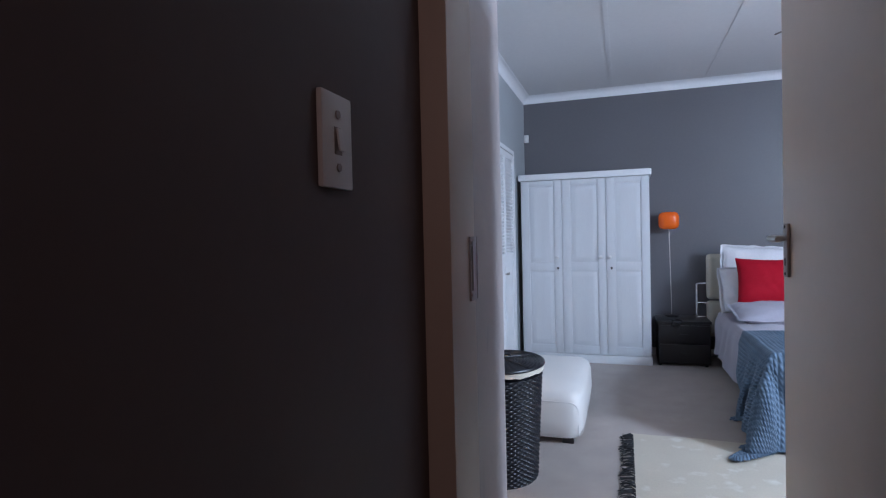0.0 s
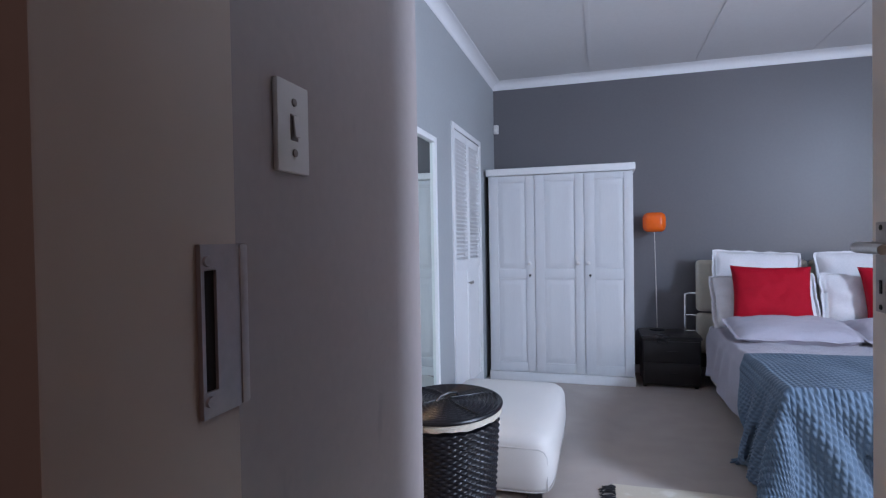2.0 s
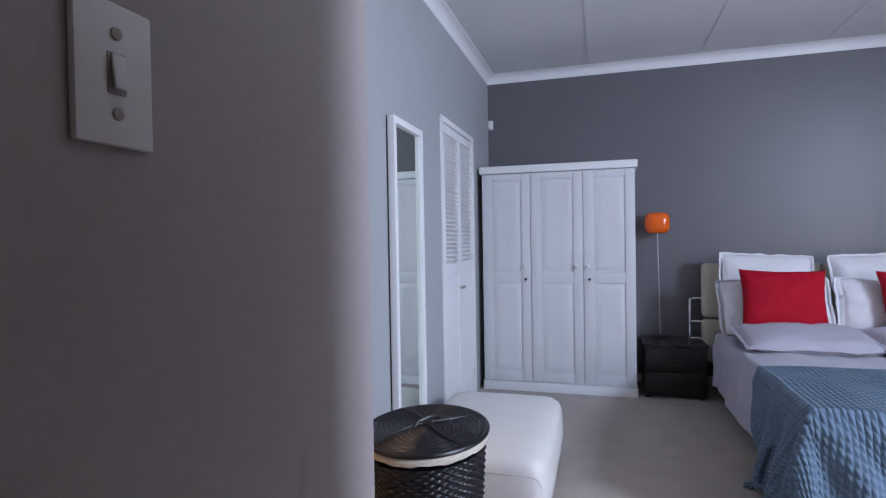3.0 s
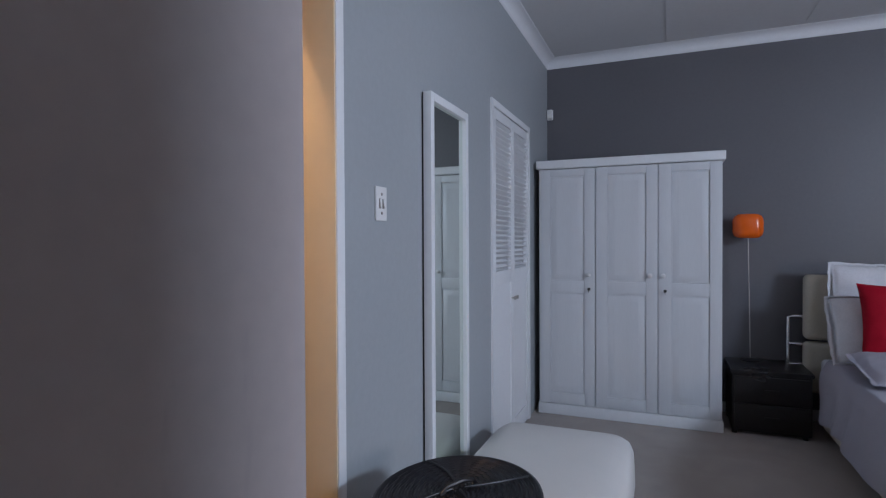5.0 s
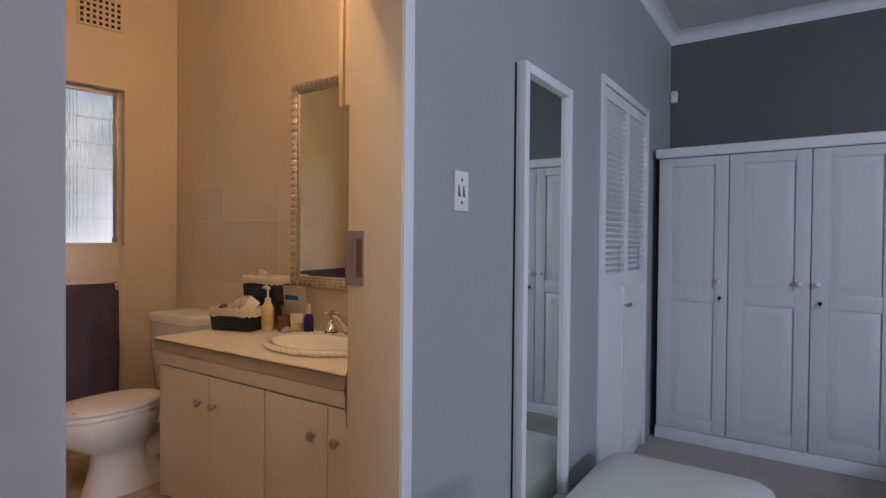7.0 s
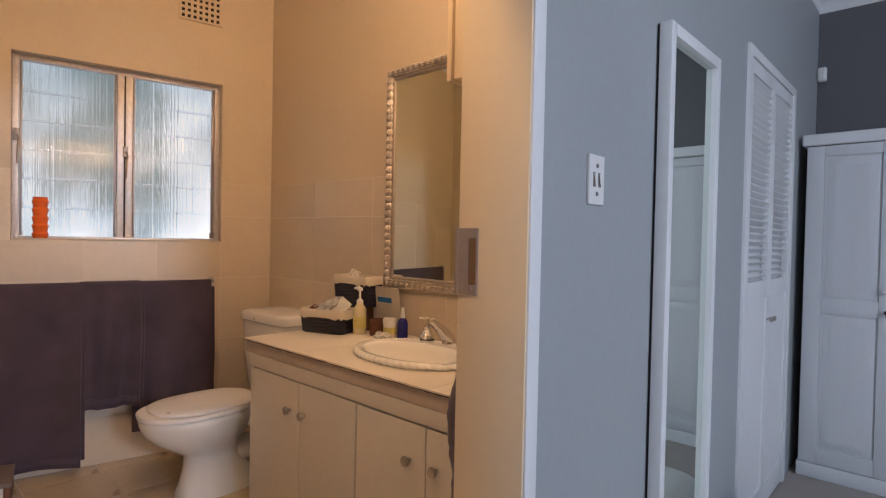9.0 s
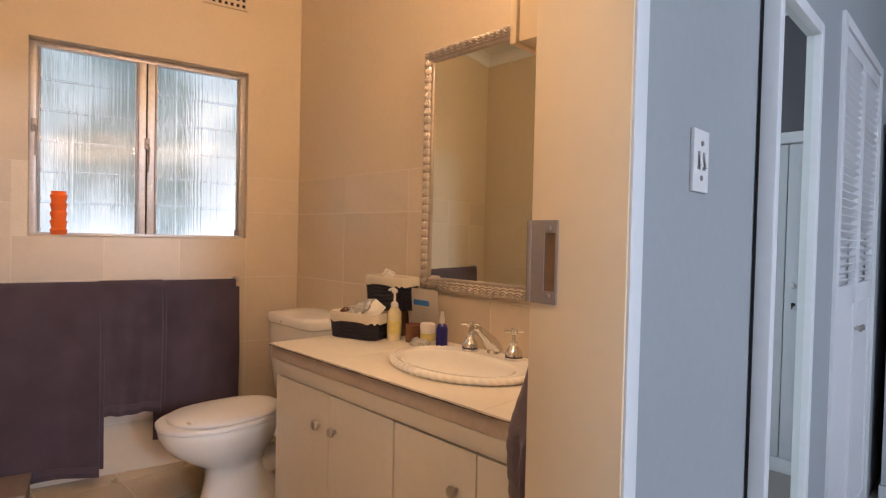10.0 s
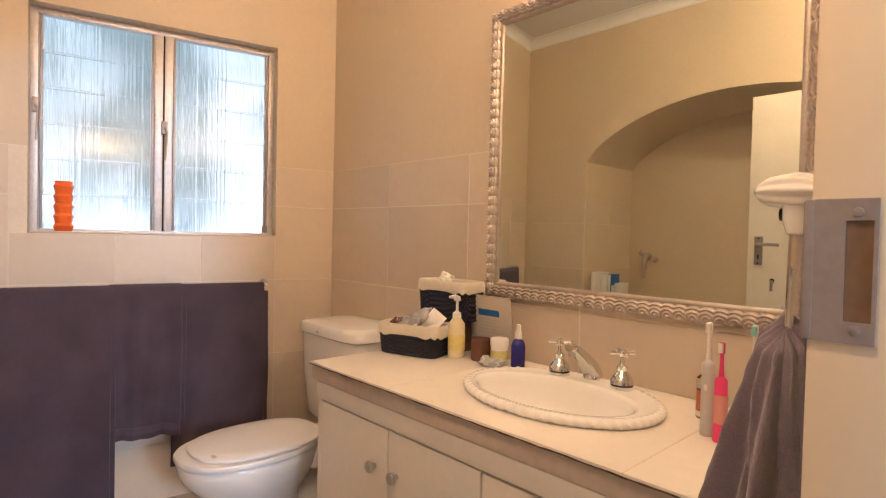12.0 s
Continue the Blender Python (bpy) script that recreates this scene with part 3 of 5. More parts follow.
# ---- bedroom: laundry basket ----
def wicker_wall(cx, cy, z0, z1, rx0, ry0, rx1, ry1, rows, stakes, amp=0.004, power=2.0):
    """Woven strands that pass in and out of upright stakes."""
    per, n = 4, stakes * 4
    rings = []
    for i in range(rows * per + 1):
        f = i / (rows * per)
        row, ph = i // per, (i % per) / per
        bulge = math.sin(math.pi * ph)
        out = []
        for k in range(n):
            a = 2 * math.pi * k / n
            w = amp * (0.6 * bulge + 0.9 * bulge * math.cos(stakes / 2 * a + math.pi * row))
            c, s = math.cos(a), math.sin(a)
            c, s = math.copysign(abs(c) ** (2 / power), c), math.copysign(abs(s) ** (2 / power), s)
            out.append((cx + (rx0 + (rx1 - rx0) * f + w) * c, cy + (ry0 + (ry1 - ry0) * f + w) * s, z0 + (z1 - z0) * f))
        rings.append(out)
    return loft(rings)


bk = thing("laundry_basket", "oval black wicker laundry basket with lid and cream liner", "basket")
BX, BY = -0.625, 2.83
part("body", wicker_wall(BX, BY, 0.0, 0.545, 0.175, 0.205, 0.205, 0.25, 46, 60, 0.0045), M_wicker, bk)


def liner(u, v):
    a = 2 * math.pi * u
    wave = 0.006 * math.sin(9 * a) + 0.004 * math.sin(23 * a)
    zz = [0.585, 0.588, 0.580, 0.572, 0.563 + 0.5 * wave]
    rr = [0.0, 0.006, 0.013, 0.014, 0.012 + 0.3 * wave]
    i = min(int(v * 4), 3)
    f = v * 4 - i
    z, r = zz[i] + (zz[i + 1] - zz[i]) * f, rr[i] + (rr[i + 1] - rr[i]) * f
    return (BX + (0.205 + r) * math.cos(a), BY + (0.25 + r) * math.sin(a), z)


part("liner", sheet(liner, 96, 8, 0.002), M_liner, bk, "cream cotton liner folded over the rim")
lid = bmesh.new()
strands, turns = [], 24
for k in range(turns):
    f0, f1 = k / turns, (k + 1) / turns
    for ff, dz in ((f0 + 0.001, 0.0), ((f0 + f1) / 2, 1.0)):
        n = 112
        strands.append([(BX + 0.213 * max(ff, 0.01) * math.cos(2 * math.pi * j / n), BY + 0.257 * max(ff, 0.01) * math.sin(2 * math.pi * j / n), 0.598 + 0.012 * (1 - ff ** 2) + 0.005 * dz * (0.6 + 0.5 * math.cos(14 * 2 * math.pi * j / n + math.pi * k))) for j in range(n)])
strands.append([(p[0], p[1], 0.586) for p in strands[-1]])
merge(lid, loft(strands))
ld = part("lid", lid, M_wicker, bk, "black woven lid")
r = [(BX + 0.215 * math.cos(2 * math.pi * j / 60), BY + 0.259 * math.sin(2 * math.pi * j / 60), 0.595) for j in range(62)]
part("rim", tube(r, 0.009, 8), M_wicker, ld)
for a in (0.5, 2.2, 3.9, 5.4):
    part("spoke", tube([(BX + 0.211 * f * math.cos(a + 0.25 * f), BY + 0.255 * f * math.sin(a + 0.25 * f), 0.606 + 0.012 * (1 - f * f)) for f in (0.08, 0.3, 0.5, 0.7, 0.98)], 0.003, 8), M_wicker, ld)
part("handle", tube([(BX - 0.03, BY - 0.05, 0.612), (BX - 0.02, BY - 0.035, 0.63), (BX + 0.01, BY + 0.0, 0.638), (BX + 0.03, BY + 0.035, 0.63), (BX + 0.035, BY + 0.05, 0.61)], 0.006, 8), M_wicker, ld)

# ---- bedroom: rug ----
rg = thing("rug", "cream patterned rug with a dark wool fringe on the carpet", "rug")


def rug_top(u, v):
    return (0.02 + 2.3 * u + 0.008 * math.sin(9 * v), 2.05 + 1.52 * v + 0.012 * math.sin(5 * u + 1), 0.004 + 0.004 + 0.002 * math.sin(31 * u) * math.sin(23 * v))


part("mat", sheet(rug_top, 60, 40, 0.007), M_rug, rg)
random.seed(5)
b = bmesh.new()
for k in range(130):
    y = 2.06 + 1.5 * k / 130 + random.uniform(-0.008, 0.008)
    clump = 0.5 + 0.5 * noise.noise(Vector((y * 9, 0.3, 0)))
    L, dy, lift = random.uniform(0.012, 0.03) + 0.045 * clump, random.uniform(-0.035, 0.035), random.uniform(0.008, 0.022)
    merge(b, tube([(0.035, y, 0.009), (0.015, y + dy * 0.5, lift), (-L * 0.4, y + dy, lift * 0.7), (-L * 0.8, y + dy * 0.4, 0.006), (-L, y - dy * 0.4, 0.004)], [0.003, 0.004, 0.0035, 0.003, 0.001], 5))
part("fringe", b, M_fringe, rg, "dark wool fringe")

# ---- bedroom: bed ----
bed = thing("bed", "upholstered double bed with hanging cream headboard cushions", "bed")
part("base", box(0.84, 2.42, 3.62, 5.72, 0.04, 0.30, 0.02), M_headboard, bed)
part("mattress", box(0.83, 2.43, 3.56, 5.74, 0.30, 0.495, 0.04, 4), M_sheet, bed)
for x0 in (0.755, 1.605):
    for z0, z1 in ((0.60, 1.04), (0.24, 0.585)):
        part("headboard_cushion", box(x0, x0 + 0.835, 5.79, 5.90, z0, z1, 0.045, 5), M_headboard, bed, smooth=60)
rail = tube([(0.67, 5.87, 0.42), (0.67, 5.87, 0.745), (0.70, 5.87, 0.752), (0.80, 5.87, 0.752)], 0.011, 10)
merge(rail, tube([(0.67, 5.87, 0.56), (0.80, 5.87, 0.56)], 0.011, 10))
merge(rail, tube([(0.67, 5.87, 0.42), (0.80, 5.87, 0.42)], 0.011, 10))
part("headboard_bracket", rail, M_chrome, bed, "chrome tube bracket")


def drape(s, t, top, left, foot, reach, fold, floor, lift):
    """A cloth over the bed's top: s from its side edge, t from its foot edge; below zero it hangs."""
    a, c = max(0.0, -s), max(0.0, -t)
    d = math.hypot(a, c)
    x, y, z = left + max(0, s), foot + max(0, t), top
    if d > 0:
        w = math.sin((s if c > a else t) * 17 + 3 * math.sin((s + t) * 5)) * fold
        drop = min(d, top - floor)
        out = 0.03 * min(1, d / 0.06) + (reach + 0.30 * min(a, c) / d) * drop + max(0, d - drop) * 0.8 + w * min(1, d / 0.25)
        x -= a / d * out
        y -= c / d * out
        z = top - 0.004 - drop * (1 - 0.06 * reach) + 0.02 * math.exp(-d / 0.03) - 0.016
        z = max(z, floor)
    n = noise.noise(Vector((s * 3.1, t * 3.1, lift * 50)))
    return Vector((x, y, z + (0.012 * n if d == 0 else 0.0) + lift))


dv = thing("duvet", "lilac-grey cotton duvet cover hanging over the bed's side", "duvet")


def duvet(u, v):
    s, t = -0.36 - 0.03 * math.sin(v * 13) + 2.0 * u, -0.20 + 2.15 * v
    p = drape(s, t, 0.525, 0.82, 3.57, 0.08, 0.014, 0.06, 0.0)
    if s > 0 and t > 0:
        p.z += 0.010 * noise.noise(Vector((s * 6, t * 2.4, 3))) + 0.006 * noise.noise(Vector((s * 13, t * 9, 1)))
    return p


part("cover", sheet(duvet, 110, 120, 0.012), M_duvet, dv, smooth=70)

th = thing("throw", "chunky blue-grey knitted throw draped over the bed's foot", "throw")


def knit(u, v):
    s = -0.54 + 2.2 * u
    top = 0.90 - 0.16 * (1 - u) - 0.60 * max(0.0, -s - 0.04) + 0.015 * math.sin(9 * s)
    t = -0.56 + (top + 0.56) * v
    hang = (0.548, 0.785, 3.51, 0.09, 0.024, 0.014, 0.004)
    p = drape(s, t, *hang)
    row, col = t / 0.036, s / 0.025
    f = col - math.floor(col)
    g = row + 0.5 * (math.floor(col) % 2) + 0.9 * f
    g -= math.floor(g)
    plait = math.sin(math.pi * f) ** 0.7 * math.sin(math.pi * g) ** 0.6 * min(1.0, (1 - v) / 0.03, u / 0.012)
    q = drape(s - 0.004, t, *hang) - p
    r = drape(s, t + 0.004, *hang) - p
    nrm = r.cross(q)
    if nrm.length > 1e-9:
        nrm.normalize()
        if nrm.z < -0.2:
            nrm = -nrm
        p = p + nrm * (0.010 * plait + 0.004)
    return p


part("knit", sheet(knit, 520, 280), M_throw, th, smooth=80)
random.seed(9)
for px, py in ((0.70, 4.02), (0.66, 3.50)):
    b = bmesh.new()
    for k in range(16):
        a = random.uniform(2.4, 4.6)
        L = random.uniform(0.03, 0.06)
        merge(b, tube([(px + 0.05, py, 0.06), (px, py + random.uniform(-.01, .01), 0.022), (px + L * math.cos(a), py + L * math.sin(a), 0.008)], [0.007, 0.008, 0.005], 5))
    part("tassel", b, M_throw, th)


def pillow(w, h, t, flange=0.0, seed=0, n=34, pinch=0.03):
    """A stuffed cushion in the x-z plane, thick along y."""
    def half(sign):
        def fn(u, v):
            a, c = 2 * u - 1, 2 * v - 1
            ragged = (0.034 if flange else 0.012) * noise.noise(Vector((a * 4.1 + seed, c * 4.1 - seed, 5))) * max(abs(a), abs(c)) ** 4
            pin = 1 - pinch * (1 - c * c) * abs(a) ** 3 - 0.035 * (1 if pinch < 0.05 else 0) * abs(c) ** 8 + ragged
            pin2 = 1 - pinch * (1 - a * a) * abs(c) ** 3 - 0.035 * (1 if pinch < 0.05 else 0) * abs(a) ** 8 + ragged
            core = max(0.0, (1 - abs(a / (1 - flange)) ** 3.0)) * max(0.0, (1 - abs(c / (1 - flange)) ** 3.0)) if abs(a) < 1 - flange and abs(c) < 1 - flange else 0.0
            wr = noise.noise(Vector((a * 2.3 + seed, c * 2.3, seed))) * 0.16 + noise.noise(Vector((a * 6 + seed, c * 5, 2))) * 0.07
            y = sign * t / 2 * core ** 0.5 * (1 + wr) + sign * 0.002 + 0.012 * noise.noise(Vector((a * 3, c * 3, seed + 7))) * (1 if flange else 0)
            return (w / 2 * a * pin, y, h / 2 * c * pin2)
        return fn
    b = sheet(half(-1), n, n)
    merge(b, sheet(half(1), n, n))
    bmesh.ops.remove_doubles(b, verts=b.verts[:], dist=0.0042)
    return b


def lay(name, label, cat, b, m, mat, group="pillows on the bed"):
    ob = thing(name, label, cat, m, group=group)
    part("cover", b, mat, ob, smooth=70)
    return ob


for k, x in enumerate((1.165, 1.92)):
    lay("pillow", "white oxford pillow leaning on the headboard", "pillow", pillow(0.66, 0.54, 0.18, 0.07, 1 + k), pose(x, 5.63, 0.86, -14, (3, -2)[k], 0), M_sheet)
    lay("pillow", "white cotton pillow standing behind a red cushion", "pillow", pillow(0.76, 0.44, 0.19, 0.06, 4 + k), pose(x + 0.01, 5.455, 0.735, -20, (-2, 3)[k], 1), M_sheet)
    lay("cushion", "red satin cushion propped on white pillows", "cushion", pillow(0.54, 0.44, 0.17, 0.0, 8 + k, 34, 0.07), pose(x + (0.02, 0.11)[k], 5.28, 0.805, -17, (1, -2)[k], -1), M_red)
    lay("pillow", "flat lilac-grey pillow lying on the duvet", "pillow", pillow(0.80, 0.46, 0.14, 0.08, 12 + k), pose(x + 0.06, 4.99, 0.59, -80, 0, 2), M_duvet)

# ---- bedroom: bedside table and lamp ----
ns = thing("nightstand", "black lacquered bedside cabinet beside the bed", "nightstand")
part("body", box(0.295, 0.745, 5.53, 5.94, 0.02, 0.40, 0.004), M_black, ns)
part("top", box(0.285, 0.755, 5.515, 5.945, 0.40, 0.424, 0.004), M_black, ns)
for z0, z1 in ((0.04, 0.205), (0.215, 0.385)):
    dr = part("drawer", box(0.305, 0.735, 5.515, 5.53, z0, z1, 0.003), M_black, ns)
    part("pull", box(0.48, 0.56, 5.508, 5.515, (z0 + z1) / 2 - 0.006, (z0 + z1) / 2 + 0.006, 0.002), M_black, dr)
for fx in (0.31, 0.71):
    for fy in (5.55, 5.91):
        part("foot", box(fx - 0.015, fx + 0.015, fy - 0.015, fy + 0.015, 0, 0.02), M_black, ns)
lp = thing("table_lamp", "orange shade lamp on a thin chrome stem on the nightstand", "lamp")
b = lathe([(0.065, 0.4245), (0.066, 0.432), (0.05, 0.438), (0.006, 0.442)], 28)
b.transform(Matrix.Translation((0.44, 5.86, 0)))
part("base", b, M_black, lp)
part("stem", tube([(0.44, 5.86, 0.44), (0.432, 5.86, 0.9), (0.424, 5.86, 1.30)], 0.0035, 8), M_nickel, lp)
b = loft([ring(0.422, 5.86, z, 0.096 - g, 0.096 - g, 40, 3.2) for z, g in ((1.290, 0.06), (1.293, 0.03), (1.308, 0.01), (1.335, 0.0), (1.415, 0.0), (1.443, 0.01), (1.458, 0.03), (1.462, 0.065))])
part("shade", b, M_orange, lp, "glossy orange rounded shade", smooth=60)

# ---- bedroom: slender ceiling fixture ----
cf = thing("ceiling_fixture", "thin dark metal arm of a hanging ceiling fixture", "ceiling fixture")
AX0, AX1 = (0.842, 3.611, 2.383), (1.18, 3.11, 2.395)
part("arm", tube([AX0, AX1, (2 * AX1[0] - AX0[0], 2 * AX1[1] - AX0[1], 2.383)], 0.005, 8), M_steel_plate, cf)
part("drop_rod", tube([AX1, (AX1[0], AX1[1], H - 0.02)], 0.007, 8), M_steel_plate, cf)
b = lathe([(0.05, -0.022), (0.06, -0.012), (0.06, -0.001)], 24)
b.transform(Matrix.Translation((AX1[0], AX1[1], H)))
part("canopy", b, M_steel_plate, cf)


# ---- bathroom: tiles on the walls and floor ----
def tile_mesh(name, w, h, mat, depth=0.0035, gap=0.0048):
    """One tile in the local x-z plane, front at +y."""
    b = bmesh.new()
    g, c = gap / 2, 0.0006
    back = [(g, 0, g), (w - g, 0, g), (w - g, 0, h - g), (g, 0, h - g)]
    edge = [(x, depth - c, z) for x, _, z in back]
    front = [(g + c, depth, g + c), (w - g - c, depth, g + c), (w - g - c, depth, h - g - c), (g + c, depth, h - g - c)]
    return mesh_of(name, loft([back, edge, front]), mat)


TILE_CACHE = {}


def tile(parent, m, w, h, mat):
    key = (round(w, 3), round(h, 3), mat.name)
    if key not in TILE_CACHE:
        TILE_CACHE[key] = tile_mesh("tile", w, h, mat)
    t = new("tile", TILE_CACHE[key])
    t.parent, t.matrix_basis = parent, m


ROWS_Z = [(0.0, 0.26), (0.26, 0.63), (0.63, 1.0), (1.0, 1.37), (1.37, 1.57)]


def tiled(parent, m, edges, hole=None):
    """Courses of tiles along local x from edges[0] to edges[-1]; hole: (x0, x1, z0, z1) left open."""
    x0, x1, top = edges[0], edges[-1], ROWS_Z[-1][1]
    beds = [(x0, x1, 0.0, top)] if not hole else [(x0, hole[0], 0.0, top), (hole[1], x1, 0.0, top), (hole[0], hole[1], 0.0, hole[2] - 0.002)]
    for bx0, bx1, bz0, bz1 in beds:
        part("grout", box(bx0, bx1, 0.0, 0.0015, bz0, bz1), M_grout, parent, at=m)
    for z0, z1 in ROWS_Z:
        for x0, x1 in zip(edges, edges[1:]):
            if hole and x0 < hole[1] - 0.01 and x1 > hole[0] + 0.01 and z1 > hole[2] + 0.01 and z0 < hole[3]:
                if z0 < hole[2] - 0.01:
                    tile(parent, m @ Matrix.Translation((x0, 0, z0)), x1 - x0, hole[2] - z0, M_tile)
                continue
            tile(parent, m @ Matrix.Translation((x0, 0, z0)), x1 - x0, z1 - z0, M_tile)


north = bpy.data.objects["wall_bath_north"]
tiled(north, Matrix(((-1, 0, 0, -1.212), (0, -1, 0, 3.75), (0, 0, 1, 0), (0, 0, 0, 1))), [0, 0.315, 0.835, 1.355, 1.875, 2.35])
west = bpy.data.objects["wall_bath_west"]
tiled(west, Matrix(((0, 1, 0, 0), (-1, 0, 0, 0), (0, 0, 1, 0), (0, 0, 0, 1))), [0.005, 0.30, 0.645, 0.99, 1.36, 1.71, 2.06, 2.33], (0.30, 1.30, 1.215, 2.14))
south = bpy.data.objects["wall_bath_south"]
for lo, hi in ((-4.0, -3.47),):
    tiled(south, Matrix(((1, 0, 0, lo), (0, 1, 0, 1.45), (0, 0, 1, 0), (0, 0, 0, 1))), [0, 0.53])
tiled(south, Matrix(((0, 1, 0, -3.47), (-1, 0, 0, 1.445), (0, 0, 1, 0), (0, 0, 0, 1))), [0, 0.37, 0.74])
bf = bpy.data.objects["floor_bath"]
for i in range(8):
    for j in range(7):
        x, y = -3.98 + 0.345 * i, 1.46 + 0.345 * j
        w = min(0.345, -1.17 - x)
        d = min(0.345, 3.75 - y)
        tile(bf, Matrix.Translation((x, y, -0.004)) @ Matrix(((1, 0, 0, 0), (0, 0, 1, 0), (0, 1, 0, 0), (0, 0, 0, 1))), w, d, M_floor_tile)

# ---- bathroom: louvre window ----
win = thing("window_1", "aluminium window with rippled glass louvre panes", "window", SKEW, kind="structure")
y0, y1, z0, z1 = WIN
FX = -0.115
for c in ((FX, FX + 0.05, y0, y0 + 0.028, z0, z1), (FX, FX + 0.05, y1 - 0.028, y1, z0, z1), (FX, FX + 0.05, y0 + 0.028, y1 - 0.028, z1 - 0.025, z1), (FX, FX + 0.05, y0 + 0.028, y1 - 0.028, z0, z0 + 0.018), (FX, FX + 0.055, -0.84, -0.806, z0 + 0.018, z1 - 0.025), (FX, FX + 0.055, -0.799, -0.765, z0 + 0.018, z1 - 0.025)):
    part("window_frame", box(*c, 0.003), M_alu, win)
part("mullion_joint", box(FX + 0.004, FX + 0.046, -0.806, -0.799, z0 + 0.018, z1 - 0.025), M_hole, win, "dark joint between the two sashes")
part("window_sill", box(FX + 0.05, 0.003, y0 + 0.002, y1 - 0.002, z0 + 0.001, z0 + 0.008, 0.002), M_tile, win)
NS = 6
for ya, yb in ((y0 + 0.03, -0.842), (-0.763, y1 - 0.03)):
    for yy in (ya + 0.006, yb - 0.006):
        part("louvre_channel", box(FX + 0.012, FX + 0.04, yy - 0.005, yy + 0.005, z0 + 0.02, z1 - 0.026, 0.002), M_steel_plate, win)
    hgt = (z1 - z0 - 0.045) / NS
    for k in range(NS):
        zc = z0 + 0.02 + hgt * (k + 0.5)
        b = box(-0.0025, 0.0025, ya + 0.012, yb - 0.012, -hgt / 2 - 0.008, hgt / 2 + 0.008, 0.001, 1)
        p = part("pane", b, M_pane, win, at=Matrix.Translation((FX + 0.02, 0, zc)) @ Matrix.Rotation(radians(-7), 4, "Y"))
        p.visible_shadow = False
        for yy in (ya + 0.008, yb - 0.008):
            part("pane_clip", box(FX + 0.006, FX + 0.036, yy - 0.004, yy + 0.009, zc - hgt / 2 + 0.006, zc - hgt / 2 + 0.022, 0.001), M_alu, win)
for yy, zz in ((y0 + 0.02, 1.75), (-0.80, 1.71)):
    b = box(FX + 0.05, FX + 0.075, yy - 0.012, yy + 0.012, zz - 0.03, zz + 0.03, 0.003)
    merge(b, tube([(FX + 0.07, yy, zz), (FX + 0.085, yy + 0.01, zz - 0.02), (FX + 0.08, yy + 0.004, zz - 0.15)], [0.006, 0.005, 0.004], 8))
    part("louvre_lever", b, M_steel_plate, win, "dark louvre lever")
b = box(FX + 0.05, FX + 0.07, y1 - 0.055, y1 - 0.03, z0 + 0.02, z0 + 0.055, 0.003)
part("catch", b, M_steel_plate, win)

m, n, l, p = nodes_of("garden_light")
tc, mp, nz, rp, em = n.new("ShaderNodeTexCoord"), n.new("ShaderNodeMapping"), n.new("ShaderNodeTexNoise"), n.new("ShaderNodeValToRGB"), n.new("ShaderNodeEmission")
mp.inputs["Scale"].default_value = (1, 2.2, 0.8)
nz.inputs["Scale"].default_value, nz.inputs["Detail"].default_value = 2.4, 4
split, spread = n.new("ShaderNodeSeparateXYZ"), n.new("ShaderNodeMath")
across, height, shift, total = n.new("ShaderNodeValToRGB"), n.new("ShaderNodeMapRange"), n.new("ShaderNodeMath"), n.new("ShaderNodeMath")
spread.operation, spread.inputs[1].default_value, spread.inputs[2].default_value = "MULTIPLY_ADD", 0.4, 1.0
gaps = ((0.0, 0.1), (0.44, 0.16), (0.49, 0.13), (0.53, 0.03), (0.60, 0.07), (0.66, 0.02), (0.74, 0.0), (0.835, 0.02), (0.86, 0.26), (1.0, 0.24))
across.color_ramp.elements[0].position, across.color_ramp.elements[0].color = gaps[0][0], (gaps[0][1],) * 3 + (1,)
across.color_ramp.elements[1].position, across.color_ramp.elements[1].color = gaps[-1][0], (gaps[-1][1],) * 3 + (1,)
for pos, v in gaps[1:-1]:
    across.color_ramp.elements.new(pos).color = (v, v, v, 1)
height.inputs["From Min"].default_value, height.inputs["From Max"].default_value = 1.2, 1.75
height.inputs["To Min"].default_value, height.inputs["To Max"].default_value = 0.12, -0.07
shift.operation = total.operation = "ADD"
for e, (pos, col) in zip([rp.color_ramp.elements[0], rp.color_ramp.elements[1], rp.color_ramp.elements.new(0.52)], ((0.36, (0.12, 0.17, 0.175, 1)), (0.76, (1.0, 1.0, 1.0, 1)), (0.57, (0.33, 0.41, 0.45, 1)))):
    e.position, e.color = pos, col
em.inputs["Strength"].default_value = 1.9
l.new(tc.outputs["Object"], mp.inputs["Vector"])
l.new(mp.outputs["Vector"], nz.inputs["Vector"])
l.new(tc.outputs["Object"], split.inputs["Vector"])
l.new(split.outputs["Y"], spread.inputs[0])
l.new(spread.outputs[0], across.inputs["Fac"])
l.new(split.outputs["Z"], height.inputs["Value"])
l.new(nz.outputs["Fac"], shift.inputs[0])
l.new(height.outputs["Result"], shift.inputs[1])
l.new(across.outputs["Color"], total.inputs[0])
l.new(shift.outputs[0], total.inputs[1])
l.new(total.outputs[0], rp.inputs["Fac"])
l.new(rp.outputs["Color"], em.inputs["Color"])
l.new(em.outputs["Emission"], n["Material Output"].inputs["Surface"])
bd = tagged(new("backdrop", mesh_of("backdrop", box(-1.52, -1.5, -4.2, 2.0, -0.3, 4.2), m)), kind="structure")
bd.matrix_basis = SKEW

va = thing("vase", "bright orange ribbed glass vase on the window sill", "vase", SKEW @ Matrix.Translation((-0.03, -1.18, 1.2225)))
